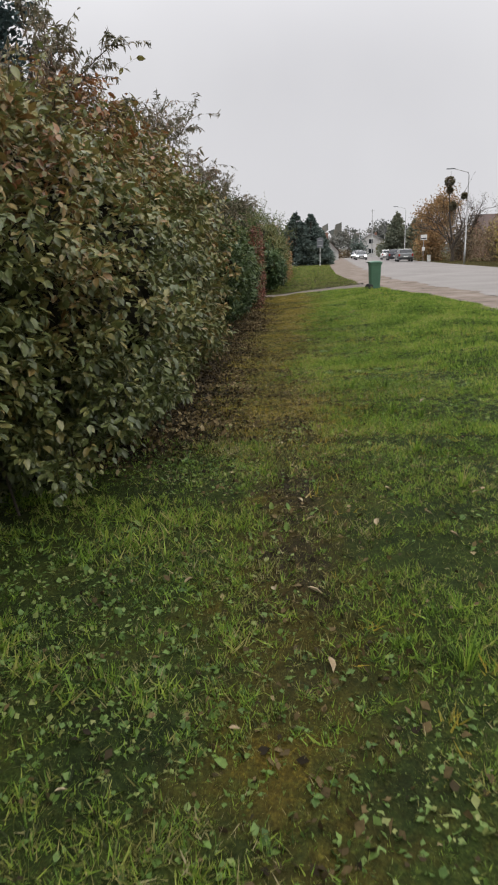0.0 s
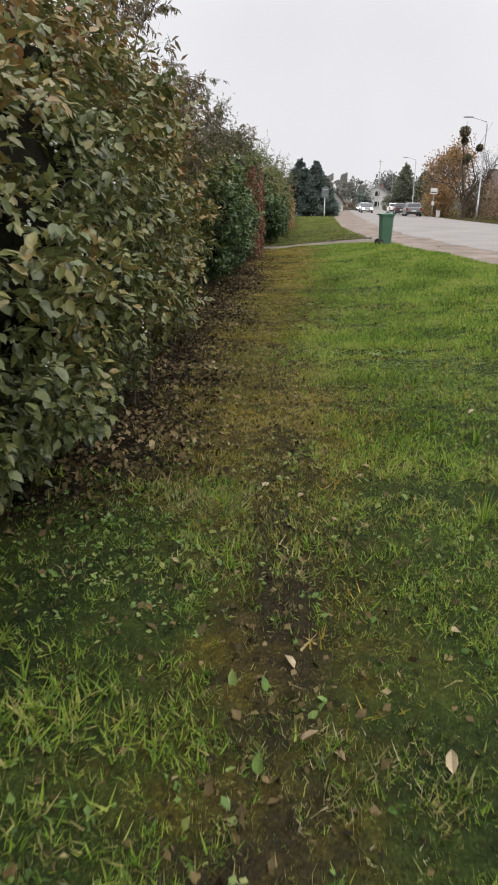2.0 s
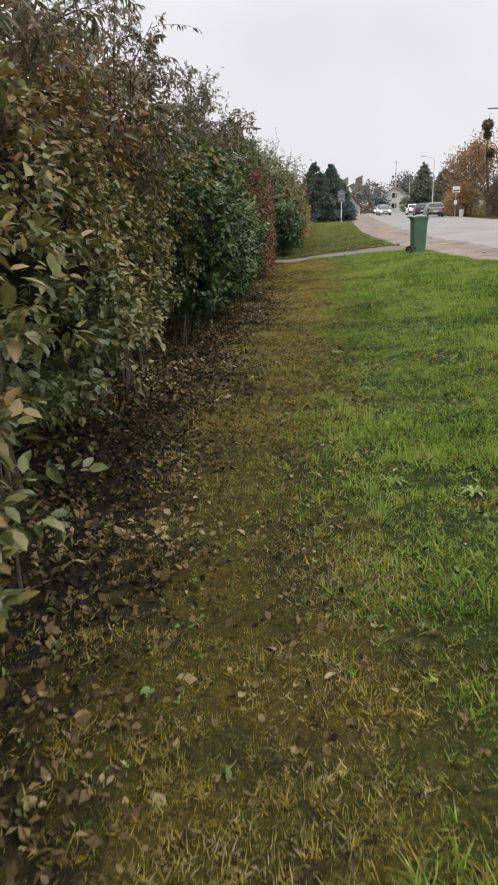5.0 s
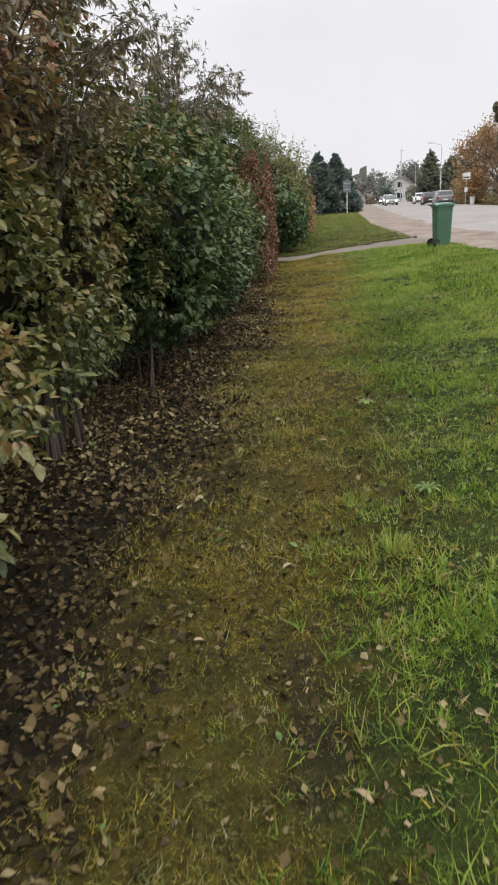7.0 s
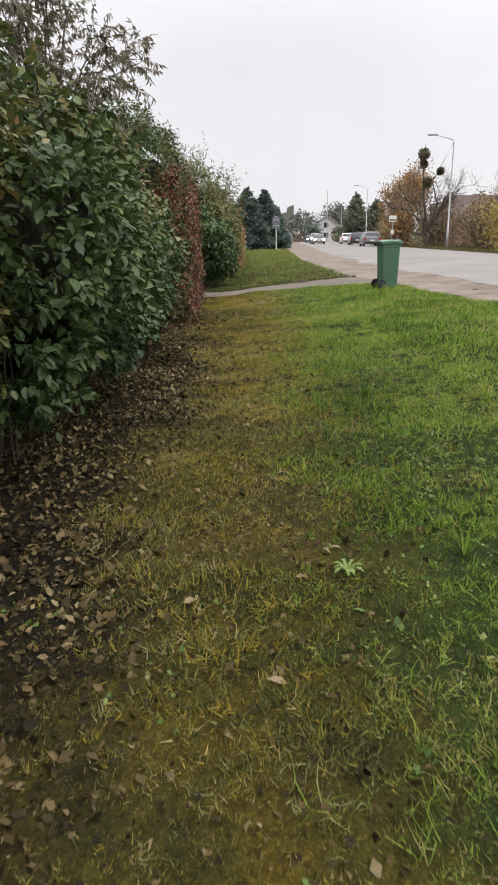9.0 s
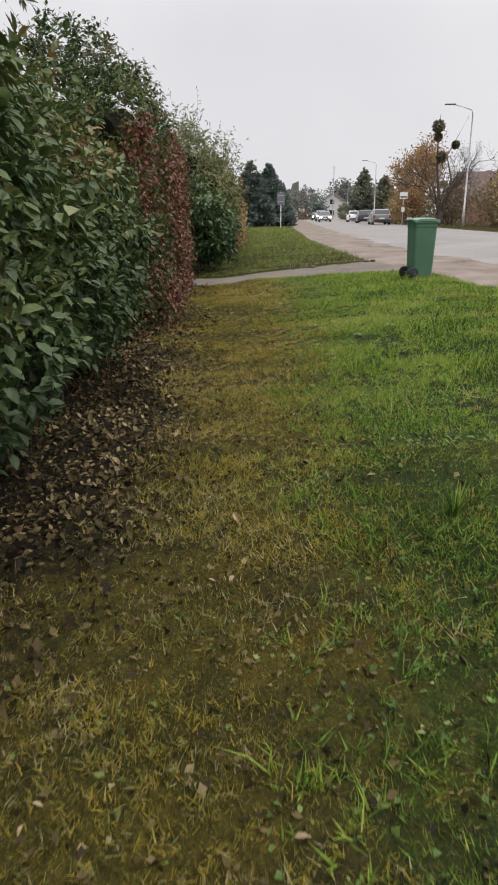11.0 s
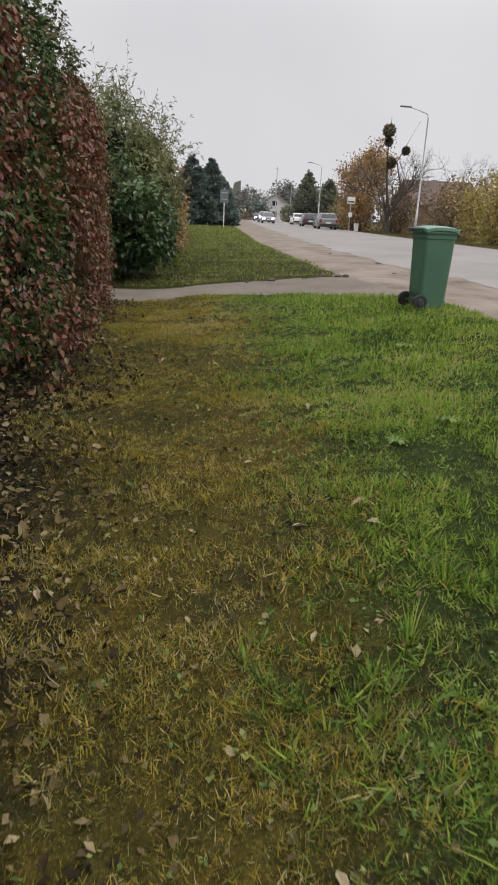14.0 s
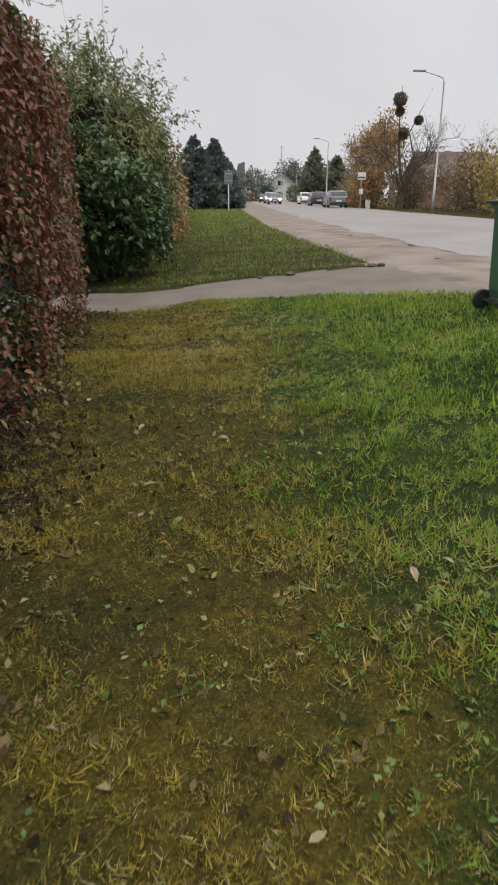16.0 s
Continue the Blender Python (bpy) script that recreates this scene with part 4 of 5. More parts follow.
def bush(label, at, half, material, seed, leaves=2500, leaf=0.25, z=0.0, group="shrubs across the road"):
    """A loose wide bush seen from afar: many stems with leaf clumps."""
    rng = np.random.default_rng(seed)
    root = thing("bush", (at[0], at[1], z), label, "shrub", group)
    n = 26
    cen = rng.normal(size=(n, 3)) * 0.45
    cen = cen.clip(-0.85, 0.85) * np.array(half) + np.array([0, 0, half[2] * 1.0])
    bm = bmesh.new()
    for c in cen:
        tube_bm([(c[0] * 0.3, c[1] * 0.3, -0.05), (c[0] * 0.6, c[1] * 0.6, c[2] * 0.6), tuple(c)], [0.04, 0.025, 0.008], 4, bm)
        tube_bm([tuple(c * np.array([0.8, 0.8, 0.8])), tuple(c + np.array([rng.normal() * 0.3, rng.normal() * 0.3, 0.45 * half[2] * rng.uniform(0.5, 1.1)]))], [0.015, 0.004], 3, bm)
    part("stemwork", bm, M_BARK, root)["kind"] = "stuff"
    p = cen[rng.integers(0, n, leaves)] + rng.normal(size=(leaves, 3)).clip(-1.5, 1.5) * np.array(half) * 0.26
    low = rng.uniform(size=leaves) < 0.25
    p[low, 2] *= rng.uniform(0.05, 0.7, low.sum())
    p[:, 2] = np.maximum(p[:, 2], 0.06)
    scatter("foliage", SPRAY, p, frames_from(rng.normal(size=(leaves, 3)), rng.uniform(0, 6.28, leaves)), leaf * rng.uniform(0.6, 1.3, leaves), material, root)
    return root

# ---- across the road ----
tree("orange and brown autumn tree with a full crown", (21.5, 88), 8.6, M_ORANGELEAF, 71, 6000, 0.26, 0.3, 0.16, clump=0.38)
bush("orange-leaved bush under the autumn tree", (20.2, 86), (2.0, 2.2, 2.4), M_ORANGELEAF, 72, 3500, 0.26)
mistle_tree, m_tips = tree("bare dark tree carrying round mistletoe clumps", (20.4, 77), 8.8, M_RUSSET, 78, 900, 0.11, 0.34, 0.2, 4, 0.14, clump=0.3, up=0.3)


def mistletoe(at, radius, seed):
    rng = np.random.default_rng(seed)
    root = thing("mistletoe", at, "dark round mistletoe clump in a bare tree", "mistletoe", "mistletoe clumps")
    n = 1500
    d = rng.normal(size=(n, 3))
    d /= np.linalg.norm(d, axis=1, keepdims=True)
    p = d * radius * rng.uniform(0.25, 1.05, (n, 1)) ** 0.6
    bm = bmesh.new()
    for k in range(24):
        tube_bm([(0, 0, 0), tuple(d[k] * radius * 0.9)], [0.02, 0.008], 3, bm)
    part("stemwork", bm, M_BARK, root)["kind"] = "stuff"
    scatter("foliage", SPRAY, p, frames_along(d + rng.normal(size=(n, 3)) * 0.5, rng.uniform(-1, 1, n), rng), 0.15 * rng.uniform(0.6, 1.2, n), M_DUSKLEAF, root)


for at, r, s in (((19.75, 77, 8.3), 0.5, 1), ((19.85, 77.2, 7.45), 0.3, 2), ((21.4, 77, 6.8), 0.3, 3), ((20.2, 77, 5.8), 0.42, 4)):
    mistletoe(at, r, s)
part("limb", tube_bm([(-0.1, 0, 2.2), (-0.5, 0, 4.8), (-0.6, 0, 6.6), (-0.55, 0, 9.3)], [0.14, 0.1, 0.06, 0.015], 6), M_BARK, mistle_tree)
part("limb", tube_bm([(0.1, 0, 1.6), (0.9, 0, 3.8), (0.3, 0, 5.9), (2.0, 0, 9.2)], [0.13, 0.09, 0.05, 0.012], 6), M_BARK, mistle_tree)
ACROSS = "brownish autumn bush along the far side of the road"
for k, (x, y, hx, hy, hz, mat, lab) in enumerate((
        (22.6, 81, 2.4, 3.0, 2.1, M_RUSSET, ACROSS), (24.6, 74, 3.0, 3.0, 2.3, M_RUSSET, ACROSS), (23.0, 68, 2.2, 3.2, 1.9, M_RUSSET, ACROSS),
        (22.2, 62, 2.0, 2.6, 2.1, M_YELLOWTREE, "yellow-leaved bush beside the road"), (21.0, 56.5, 2.0, 2.6, 2.2, M_YELLOWTREE, "yellow-leaved bush beside the road"), (23.6, 59, 2.2, 3.0, 2.0, M_RUSSET, ACROSS),
        (21.6, 50.5, 2.0, 3.0, 1.7, M_RUSSET, ACROSS), (21.4, 45, 2.2, 3.0, 2.0, M_YELLOWTREE, "yellow-leaved bush beside the road"),
        (21.2, 39, 2.2, 3.4, 1.7, M_RUSSET, ACROSS), (21.0, 32, 2.2, 3.6, 1.8, M_OLIVETREE, ACROSS), (21.0, 25, 2.2, 3.6, 1.8, M_RUSSET, ACROSS),
        (22.6, 96, 2.2, 4.0, 1.8, M_OLIVETREE, "olive-green bush along the far side of the road"), (23.4, 104, 2.0, 4.0, 1.5, M_OLIVETREE, "olive-green bush along the far side of the road"),
        (25.2, 113, 2.2, 4.0, 1.5, M_RUSSET, ACROSS), (27.5, 138, 2.4, 5.0, 1.3, M_RUSSET, ACROSS), (29.0, 150, 2.4, 5.0, 1.3, M_OLIVETREE, ACROSS))):
    bush(lab, (x, y), (hx, hy, hz), mat, 80 + k, 3000, 0.24)
tree("bare reddish tree above the roadside bushes", (28.5, 75), 7.6, M_RUSSET, 96, 90, 0.14, 0.4, 0.1, 4, 0.25, clump=0.3)
tree("bare reddish tree above the roadside bushes", (27, 52), 6.2, M_RUSSET, 97, 90, 0.14, 0.4, 0.1, 4, 0.25, clump=0.3)
tree("rounded tree far down the road, greyed in colour for haze", (31, 190), 9.0, M_HAZETREE, 98, 2500, 0.6, 0.5, 0.2, 3, 0.25, clump=0.8)
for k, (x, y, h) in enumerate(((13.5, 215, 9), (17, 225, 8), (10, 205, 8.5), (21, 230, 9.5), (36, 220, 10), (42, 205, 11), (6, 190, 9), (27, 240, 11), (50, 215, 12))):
    tree("far horizon tree with haze painted into its pale leaves", (x, y), h, M_HAZETREE, 100 + k, 1300, 0.7, 0.4, 0.2, 2, 0.2, clump=0.9)


def far_wood():
    """A low wood that closes the distance all round."""
    rng = np.random.default_rng(120)
    n = 9000
    ang = rng.uniform(0, 6.283, n)
    rad = rng.uniform(260, 300, n)
    h = 7 + 3 * np.sin(ang * 23) + 2 * np.sin(ang * 61 + 1)
    p = np.stack([rad * np.sin(ang), rad * np.cos(ang) + 20, rng.uniform(0, 1, n) * h], 1)
    ob = scatter("far_wood", SPRAY, p, frames_from(rng.normal(size=(n, 3)), rng.uniform(0, 6.28, n)), rng.uniform(3, 6, n), M_HAZETREE)
    tagged(ob, "belt of distant woodland with haze painted into its pale colour", "woodland", kind="stuff")


far_wood()


# ---- street furniture ----
def street_lamp(at, height=7.75, arm=1.75):
    root = thing("street_lamp", at, "slim galvanised street lamp with a flat arm over the road", "street lamp", "street lamps")
    lean = 0.0
    part("pole", tube_bm([(0, 0, -0.05), (0, 0, 1.6), (0, 0, 1.62), (0, 0, height - 0.25), (-0.1, 0, height)], [0.085, 0.08, 0.062, 0.04, 0.036], 10), M_GALV, root, smooth=True)
    part("arm", tube_bm([(-0.08, 0, height - 0.02), (-0.6, 0, height + 0.14), (-arm + 0.5, 0, height + 0.3)], [0.036, 0.03, 0.026], 8), M_GALV, root, smooth=True)
    b = box_bm(0.75, 0.22, 0.08, (-arm + 0.15, 0, height + 0.33), 0.03)
    part("lamp_head", b, M_GREYSIGN, root, "flat grey lamp head")
    part("door", box_bm(0.012, 0.08, 0.3, (-0.086, 0, 0.9), 0.003), M_GALV, root)
    return root


lamp = street_lamp((17.9, 63.2, 0.0))
for x, y in ((21.9, 112.0), (26.2, 158.0), (31.0, 205.0)):
    copy_thing(lamp, pose(x, y, 0.0))


def road_sign():
    root = thing("road_sign", (5.65, 74.4, float(slope_z(5.65, 74.4))), "grey back of a rectangular road sign on a post", "road sign")
    part("post", tube_bm([(0, 0, -0.05), (0, 0, 2.95)], [0.035, 0.035], 10), M_WHITEPAINT, root, "pale post")
    part("plate", box_bm(0.68, 0.02, 1.0, (0, -0.05, 2.4), 0.006), M_GREYSIGN, root)
    for z in (2.15, 2.65):
        part("clamp", box_bm(0.5, 0.03, 0.04, (0, -0.07, z), 0.004), M_GALV, root)


def bus_stop():
    root = thing("bus_stop_sign", (18.3, 82.0, 0.0), "white bus stop sign with dark bars on a post", "bus stop sign")
    part("post", tube_bm([(0, 0, -0.05), (0, 0, 3.0)], [0.035, 0.035], 10), M_GALV, root)
    part("panel", box_bm(0.75, 0.03, 0.6, (0, -0.05, 2.75), 0.01), M_WHITEPAINT, root, "white panel")
    part("bar", box_bm(0.62, 0.008, 0.12, (0, -0.069, 2.62), 0.002), M_DARKPLASTIC, root, "dark bar")
    part("timetable", box_bm(0.32, 0.03, 0.42, (0, -0.05, 1.45), 0.008), M_WHITEPAINT, root)
    b = thing("litter_bin", (18.9, 81.6, 0.0), "small pale litter bin beside the bus stop", "litter bin")
    part("body", tube_bm([(0, 0, 0), (0, 0, 0.7)], [0.2, 0.24], 12), M_WHITEPAINT, b)
    part("rim", tube_bm([(0, 0, 0.7), (0, 0, 0.76)], [0.26, 0.26], 12), M_GALV, b)


def mast(at, h):
    root = thing("utility_pole", at, "thin distant utility pole", "utility pole", "utility poles")
    part("pole", tube_bm([(0, 0, -0.1), (0, 0, h)], [0.12, 0.07], 8), M_GALV, root)
    part("crossarm", box_bm(1.0, 0.08, 0.08, (0, 0, h - 0.4), 0.01), M_GALV, root)


road_sign()
bus_stop()
mast((25.8, 175, 0), 11.5)
mast((24.5, 135, 0), 7.5)


def wheelie_bin():
    """A two-wheeled household bin, front towards +x."""
    root = thing("wheelie_bin", (4.17, 25.6, float(slope_z(4.17, 25.6)) - 0.012), "green plastic two-wheeled rubbish bin on the verge edge", "wheelie bin", turn=6)
    H = 0.95
    bm = bmesh.new()
    rings = []
    for z, x0, x1, w in ((0.0, -0.1, 0.178, 0.3), (0.03, -0.115, 0.188, 0.325), (0.12, -0.15, 0.19, 0.335), (0.2, -0.17, 0.193, 0.342), (0.84, -0.188, 0.212, 0.385), (0.85, -0.194, 0.222, 0.4), (H, -0.197, 0.226, 0.404)):
        ring, c = [], 0.045
        for sx, sy in ((1, 1), (-1, 1), (-1, -1), (1, -1)):
            ex, ey = (x1 if sx > 0 else x0), sy * w / 2
            for a in range(4):
                ang = math.atan2(sy, sx) - math.pi / 4 + a * math.pi / 6
                ring.append(bm.verts.new((ex - sx * c + c * math.cos(ang), ey - sy * c + c * math.sin(ang), z)))
        rings.append(ring)
    for r0, r1 in zip(rings, rings[1:]):
        for k in range(16):
            bm.faces.new((r0[k], r0[(k + 1) % 16], r1[(k + 1) % 16], r1[k]))
    bm.faces.new(rings[0])
    bm.faces.new(rings[-1])
    part("body", bm, M_BINGREEN, root)
    part("rim", box_bm(0.43, 0.43, 0.04, (0.014, 0, H - 0.03), 0.014), M_BINGREEN, root)
    lid = bmesh.new()
    bmesh.ops.create_grid(lid, x_segments=8, y_segments=8, size=0.5)
    for v in lid.verts:
        x, y = v.co.x * 2, v.co.y * 2
        v.co = Vector((0.012 + x * 0.217, y * 0.225, H + 0.05 - 0.025 * abs(x) ** 3 - 0.02 * abs(y) ** 3 - (0.02 if x > 0.9 else 0)))
    bmesh.ops.solidify(lid, geom=lid.faces[:], thickness=0.035)
    lid_ob = part("lid", lid, M_BINLID, root, "faded pale green lid")
    part("lip", box_bm(0.045, 0.38, 0.03, (0.234, 0, H + 0.0), 0.01), M_BINLID, lid_ob)
    part("handle", tube_bm([(-0.245, -0.18, H + 0.005), (-0.265, -0.17, H + 0.005), (-0.265, 0.17, H + 0.005), (-0.245, 0.18, H + 0.005)], 0.014, 8), M_DARKPLASTIC, root, "dark grip bar")
    for s in (-1, 1):
        part("hinge", box_bm(0.06, 0.03, 0.04, (-0.232, s * 0.11, H), 0.008), M_BINGREEN, root)
    part("axle", tube_bm([(-0.18, -0.2, 0.095), (-0.18, 0.2, 0.095)], 0.012, 8), M_DARKPLASTIC, root)
    part("axle_bracket", box_bm(0.05, 0.2, 0.06, (-0.165, 0, 0.1), 0.01), M_DARKPLASTIC, root)
    for s in (-1, 1):
        w = part("wheel", tube_bm([(-0.18, s * 0.182, 0.095), (-0.18, s * 0.192, 0.095), (-0.18, s * 0.222, 0.095), (-0.18, s * 0.232, 0.095)], [0.083, 0.095, 0.095, 0.083], 20), M_RUBBER, root, "black rubber wheel")
        part("hub", tube_bm([(-0.18, s * 0.231, 0.095), (-0.18, s * 0.241, 0.095)], [0.045, 0.037], 14), M_DARKPLASTIC, w, "dark wheel hub")


wheelie_bin()


# ---- vehicles ----
def car(at, turn, paint, label, lit=False, tall=1.48, length=4.3, suv=False):
    """A car with its nose towards +y before turning."""
    root = thing("car", at, label, "car", "cars on the road", turn)
    w, g = 0.9, 0.22 if not suv else 0.3
    hood, L = (0.92 if not suv else 1.08), length / 2
    prof = [(-L, g + 0.12), (-L - 0.03, g + 0.35), (-L, hood), (-L + 0.12, hood + 0.04), (L * 0.52, hood + 0.02), (L * 0.92, hood - 0.16), (L, hood - 0.3), (L + 0.03, g + 0.25), (L - 0.05, g + 0.05), (0, g), (-L + 0.1, g + 0.03)]
    bm = bmesh.new()
    rows = []
    for x, inset in ((-w, 0.05), (-w + 0.08, 0.0), (w - 0.08, 0.0), (w, 0.05)):
        rows.append([bm.verts.new((x, y * (1 - inset * 0.5), z - inset * 0.8 * (z > hood - 0.2))) for y, z in prof])
    n = len(prof)
    for r0, r1 in zip(rows, rows[1:]):
        for k in range(n):
            bm.faces.new((r0[k], r0[(k + 1) % n], r1[(k + 1) % n], r1[k]))
    bm.faces.new(rows[0])
    bm.faces.new(rows[-1][::-1])
    bmesh.ops.recalc_face_normals(bm, faces=bm.faces)
    bmesh.ops.bevel(bm, geom=bm.edges[:], offset=0.04, segments=2, affect="EDGES", profile=0.5, clamp_overlap=True)
    body = part("body", bm, paint, root, smooth=False)
    ca = bmesh.new()
    cab = [(-L + 0.1, hood), (-L + 0.42, tall - 0.06), (-L + 0.9, tall), (L * 0.02, tall), (L * 0.16, tall - 0.05), (L * 0.54, hood)]
    rows = []
    for x, k in ((-1, 0), (1, 0)):
        rows.append([ca.verts.new((x * (w - 0.06 - 0.16 * (z - hood) / (tall - hood)), y, z)) for y, z in cab])
    m = len(cab)
    for k in range(m):
        ca.faces.new((rows[0][k], rows[0][(k + 1) % m], rows[1][(k + 1) % m], rows[1][k]))
    ca.faces.new(rows[0])
    ca.faces.new(rows[1][::-1])
    bmesh.ops.recalc_face_normals(ca, faces=ca.faces)
    bmesh.ops.bevel(ca, geom=ca.edges[:], offset=0.05, segments=2, affect="EDGES", profile=0.5, clamp_overlap=True)
    part("cabin", ca, paint, root)
    part("windscreen", mesh_slab([(-0.66, L * 0.17, tall - 0.08), (0.66, L * 0.17, tall - 0.08), (0.78, L * 0.52, hood + 0.04), (-0.78, L * 0.52, hood + 0.04)], (0, 0.02, 0.02)), M_GLASS, root)
    part("rear_window", mesh_slab([(-0.64, -L + 0.42, tall - 0.1), (0.64, -L + 0.42, tall - 0.1), (0.74, -L + 0.17, hood + 0.12), (-0.74, -L + 0.17, hood + 0.12)], (0, -0.03, 0.01)), M_GLASS, root)
    for s in (-1, 1):
        part("side_window", mesh_slab([(s * 0.72, -L + 0.55, tall - 0.12), (s * 0.72, L * 0.1, tall - 0.12), (s * 0.82, L * 0.4, hood + 0.06), (s * 0.82, -L + 0.4, hood + 0.08)], (s * 0.025, 0, 0)), M_GLASS, root)
        part("headlight", box_bm(0.34, 0.08, 0.16, (s * 0.64, L - 0.0, hood - 0.27), 0.03), M_HEADLIGHT if lit else M_PLATE, root, "lit headlight" if lit else "")
        part("tail_lamp", box_bm(0.2, 0.06, 0.3, (s * 0.76, -L - 0.01, hood - 0.15), 0.02), M_TAILLIGHT, root, "red tail lamp")
        part("mirror", box_bm(0.2, 0.1, 0.13, (s * 1.0, L * 0.36, hood + 0.1), 0.03), paint, root)
        for y in (-L * 0.62, L * 0.64):
            r = 0.33 if not suv else 0.38
            wh = part("wheel", tube_bm([(s * 0.7, y, r), (s * 0.72, y, r), (s * 0.9, y, r), (s * 0.92, y, r)], [r - 0.03, r, r, r - 0.03], 18), M_RUBBER, root)
            part("rim", tube_bm([(s * 0.905, y, r), (s * 0.93, y, r)], [r * 0.62, r * 0.5], 12), M_GALV, wh)
    part("number_plate", box_bm(0.52, 0.02, 0.12, (0, -L - 0.045, hood - 0.32), 0.004), M_PLATE, root)
    part("number_plate", box_bm(0.52, 0.02, 0.12, (0, L + 0.045, g + 0.26), 0.004), M_PLATE, root)
    part("grille", box_bm(0.8, 0.03, 0.16, (0, L + 0.015, hood - 0.36), 0.01), M_DARKPLASTIC, root)
    part("bumper", box_bm(1.6, 0.12, 0.2, (0, -L - 0.01, g + 0.2), 0.05), M_DARKPLASTIC, root)
    return root


def mesh_slab(corners, off):
    bm = bmesh.new()
    o = Vector(off)
    a = [bm.verts.new(Vector(c) - o * 0.2) for c in corners]
    b = [bm.verts.new(Vector(c) + o) for c in corners]
    bm.faces.new(a)
    bm.faces.new(b[::-1])
    for k in range(4):
        bm.faces.new((a[k], a[(k + 1) % 4], b[(k + 1) % 4], b[k]))
    return bm


lane = lambda y, s: (float(road_edge(y)) * (1 - s) + float(far_edge(y)) * s, y, 0.045)
car(lane(84, 0.73), -5, M_GREYCAR, "grey estate car driving away on the far lane")
car(lane(98, 0.73), -5.5, M_DARKCAR, "dark hatchback driving away on the far lane")
car(lane(112, 0.74), -5.5, M_WHITECAR, "white hatchback driving away on the far lane", tall=1.5)
car(lane(116, 0.27), 174.5, M_GREYCAR, "grey car approaching with lit headlights", True)
car(lane(128, 0.27), 174.5, M_SILVER, "silver car approaching with lit headlights", True, 1.65, 4.5, True)
car(lane(150, 0.27), 174.5, M_DARKCAR, "dark car approaching with lit headlights", True)


# ---- houses ----
def house(at, turn, sx, sy, wall_h, roof_h, m_wall, m_roof, label, windows):
    root = thing("house", at, label, "house", "", turn)
    part("wall", box_bm(sx, sy, wall_h + 0.2, (0, 0, wall_h / 2 - 0.1)), m_wall, root)
    bm = bmesh.new()
    o = 0.4
    v = [bm.verts.new(p) for p in ((-sx / 2, -sy / 2, wall_h), (sx / 2, -sy / 2, wall_h), (0, -sy / 2, wall_h + roof_h), (-sx / 2, sy / 2, wall_h), (sx / 2, sy / 2, wall_h), (0, sy / 2, wall_h + roof_h))]
    for f in ((0, 1, 2), (3, 5, 4), (0, 2, 5, 3), (1, 4, 5, 2), (0, 3, 4, 1)):
        bm.faces.new([v[i] for i in f])
    part("gable", bm, m_wall, root)
    for s in (-1, 1):
        k = roof_h / (sx / 2)
        ex = sx / 2 + o
        part("roof", mesh_slab([(0, -sy / 2 - o, wall_h + roof_h + 0.05), (0, sy / 2 + o, wall_h + roof_h + 0.05), (s * ex, sy / 2 + o, wall_h - o * k + 0.05), (s * ex, -sy / 2 - o, wall_h - o * k + 0.05)], (0, 0, 0.18)), m_roof, root)
    part("chimney", box_bm(0.6, 0.6, 1.3, (sx * 0.15, 0, wall_h + roof_h * 0.9), 0.02), M_BRICKWALL, root)
    for x, z, ww, hh in windows:
        f = part("window", box_bm(ww + 0.16, 0.1, hh + 0.16, (x, -sy / 2 - 0.03, z), 0.01), M_WHITEPAINT, root)
        part("pane", box_bm(ww, 0.04, hh, (x, -sy / 2 - 0.085, z), 0.004), M_GLASS, f)


house((26.3, 182, 0), -4, 9.5, 8, 2.9, 2.9, M_PLASTER, M_ROOFGREY, "pale plastered house with a grey gable roof", ((-2.6, 1.5, 1.2, 1.2), (0, 1.5, 1.2, 1.2), (2.6, 1.5, 1.2, 1.2), (0, 3.9, 1.1, 1.1)))
house((34.5, 102, 0), 88, 8, 8, 3.2, 2.6, M_BRICKWALL, M_ROOFBROWN, "brown-roofed house behind roadside bushes", ((-2, 1.6, 1.2, 1.2), (2, 1.6, 1.2, 1.2)))
house((10.6, 140, 0), -3, 6.5, 7, 1.6, 3.4, M_PLASTER, M_ROOFBROWN, "small pale house with a steep brown roof", ((-1.5, 1.3, 1.0, 1.1), (1.2, 1.3, 1.0, 1.1)))
bush("dark bush in front of a pale house", (21.5, 168), (1.9, 1.8, 2.2), M_CONIFER, 131, 1500, 0.45)
bush("dark bush in front of a pale house", (27.5, 165), (1.9, 1.8, 1.7), M_OLIVETREE, 132, 1500, 0.45)
bush("russet garden hedge at the bend of the road", (15.0, 170), (5.0, 1.6, 0.9), M_RUSSET, 133, 2000, 0.4)


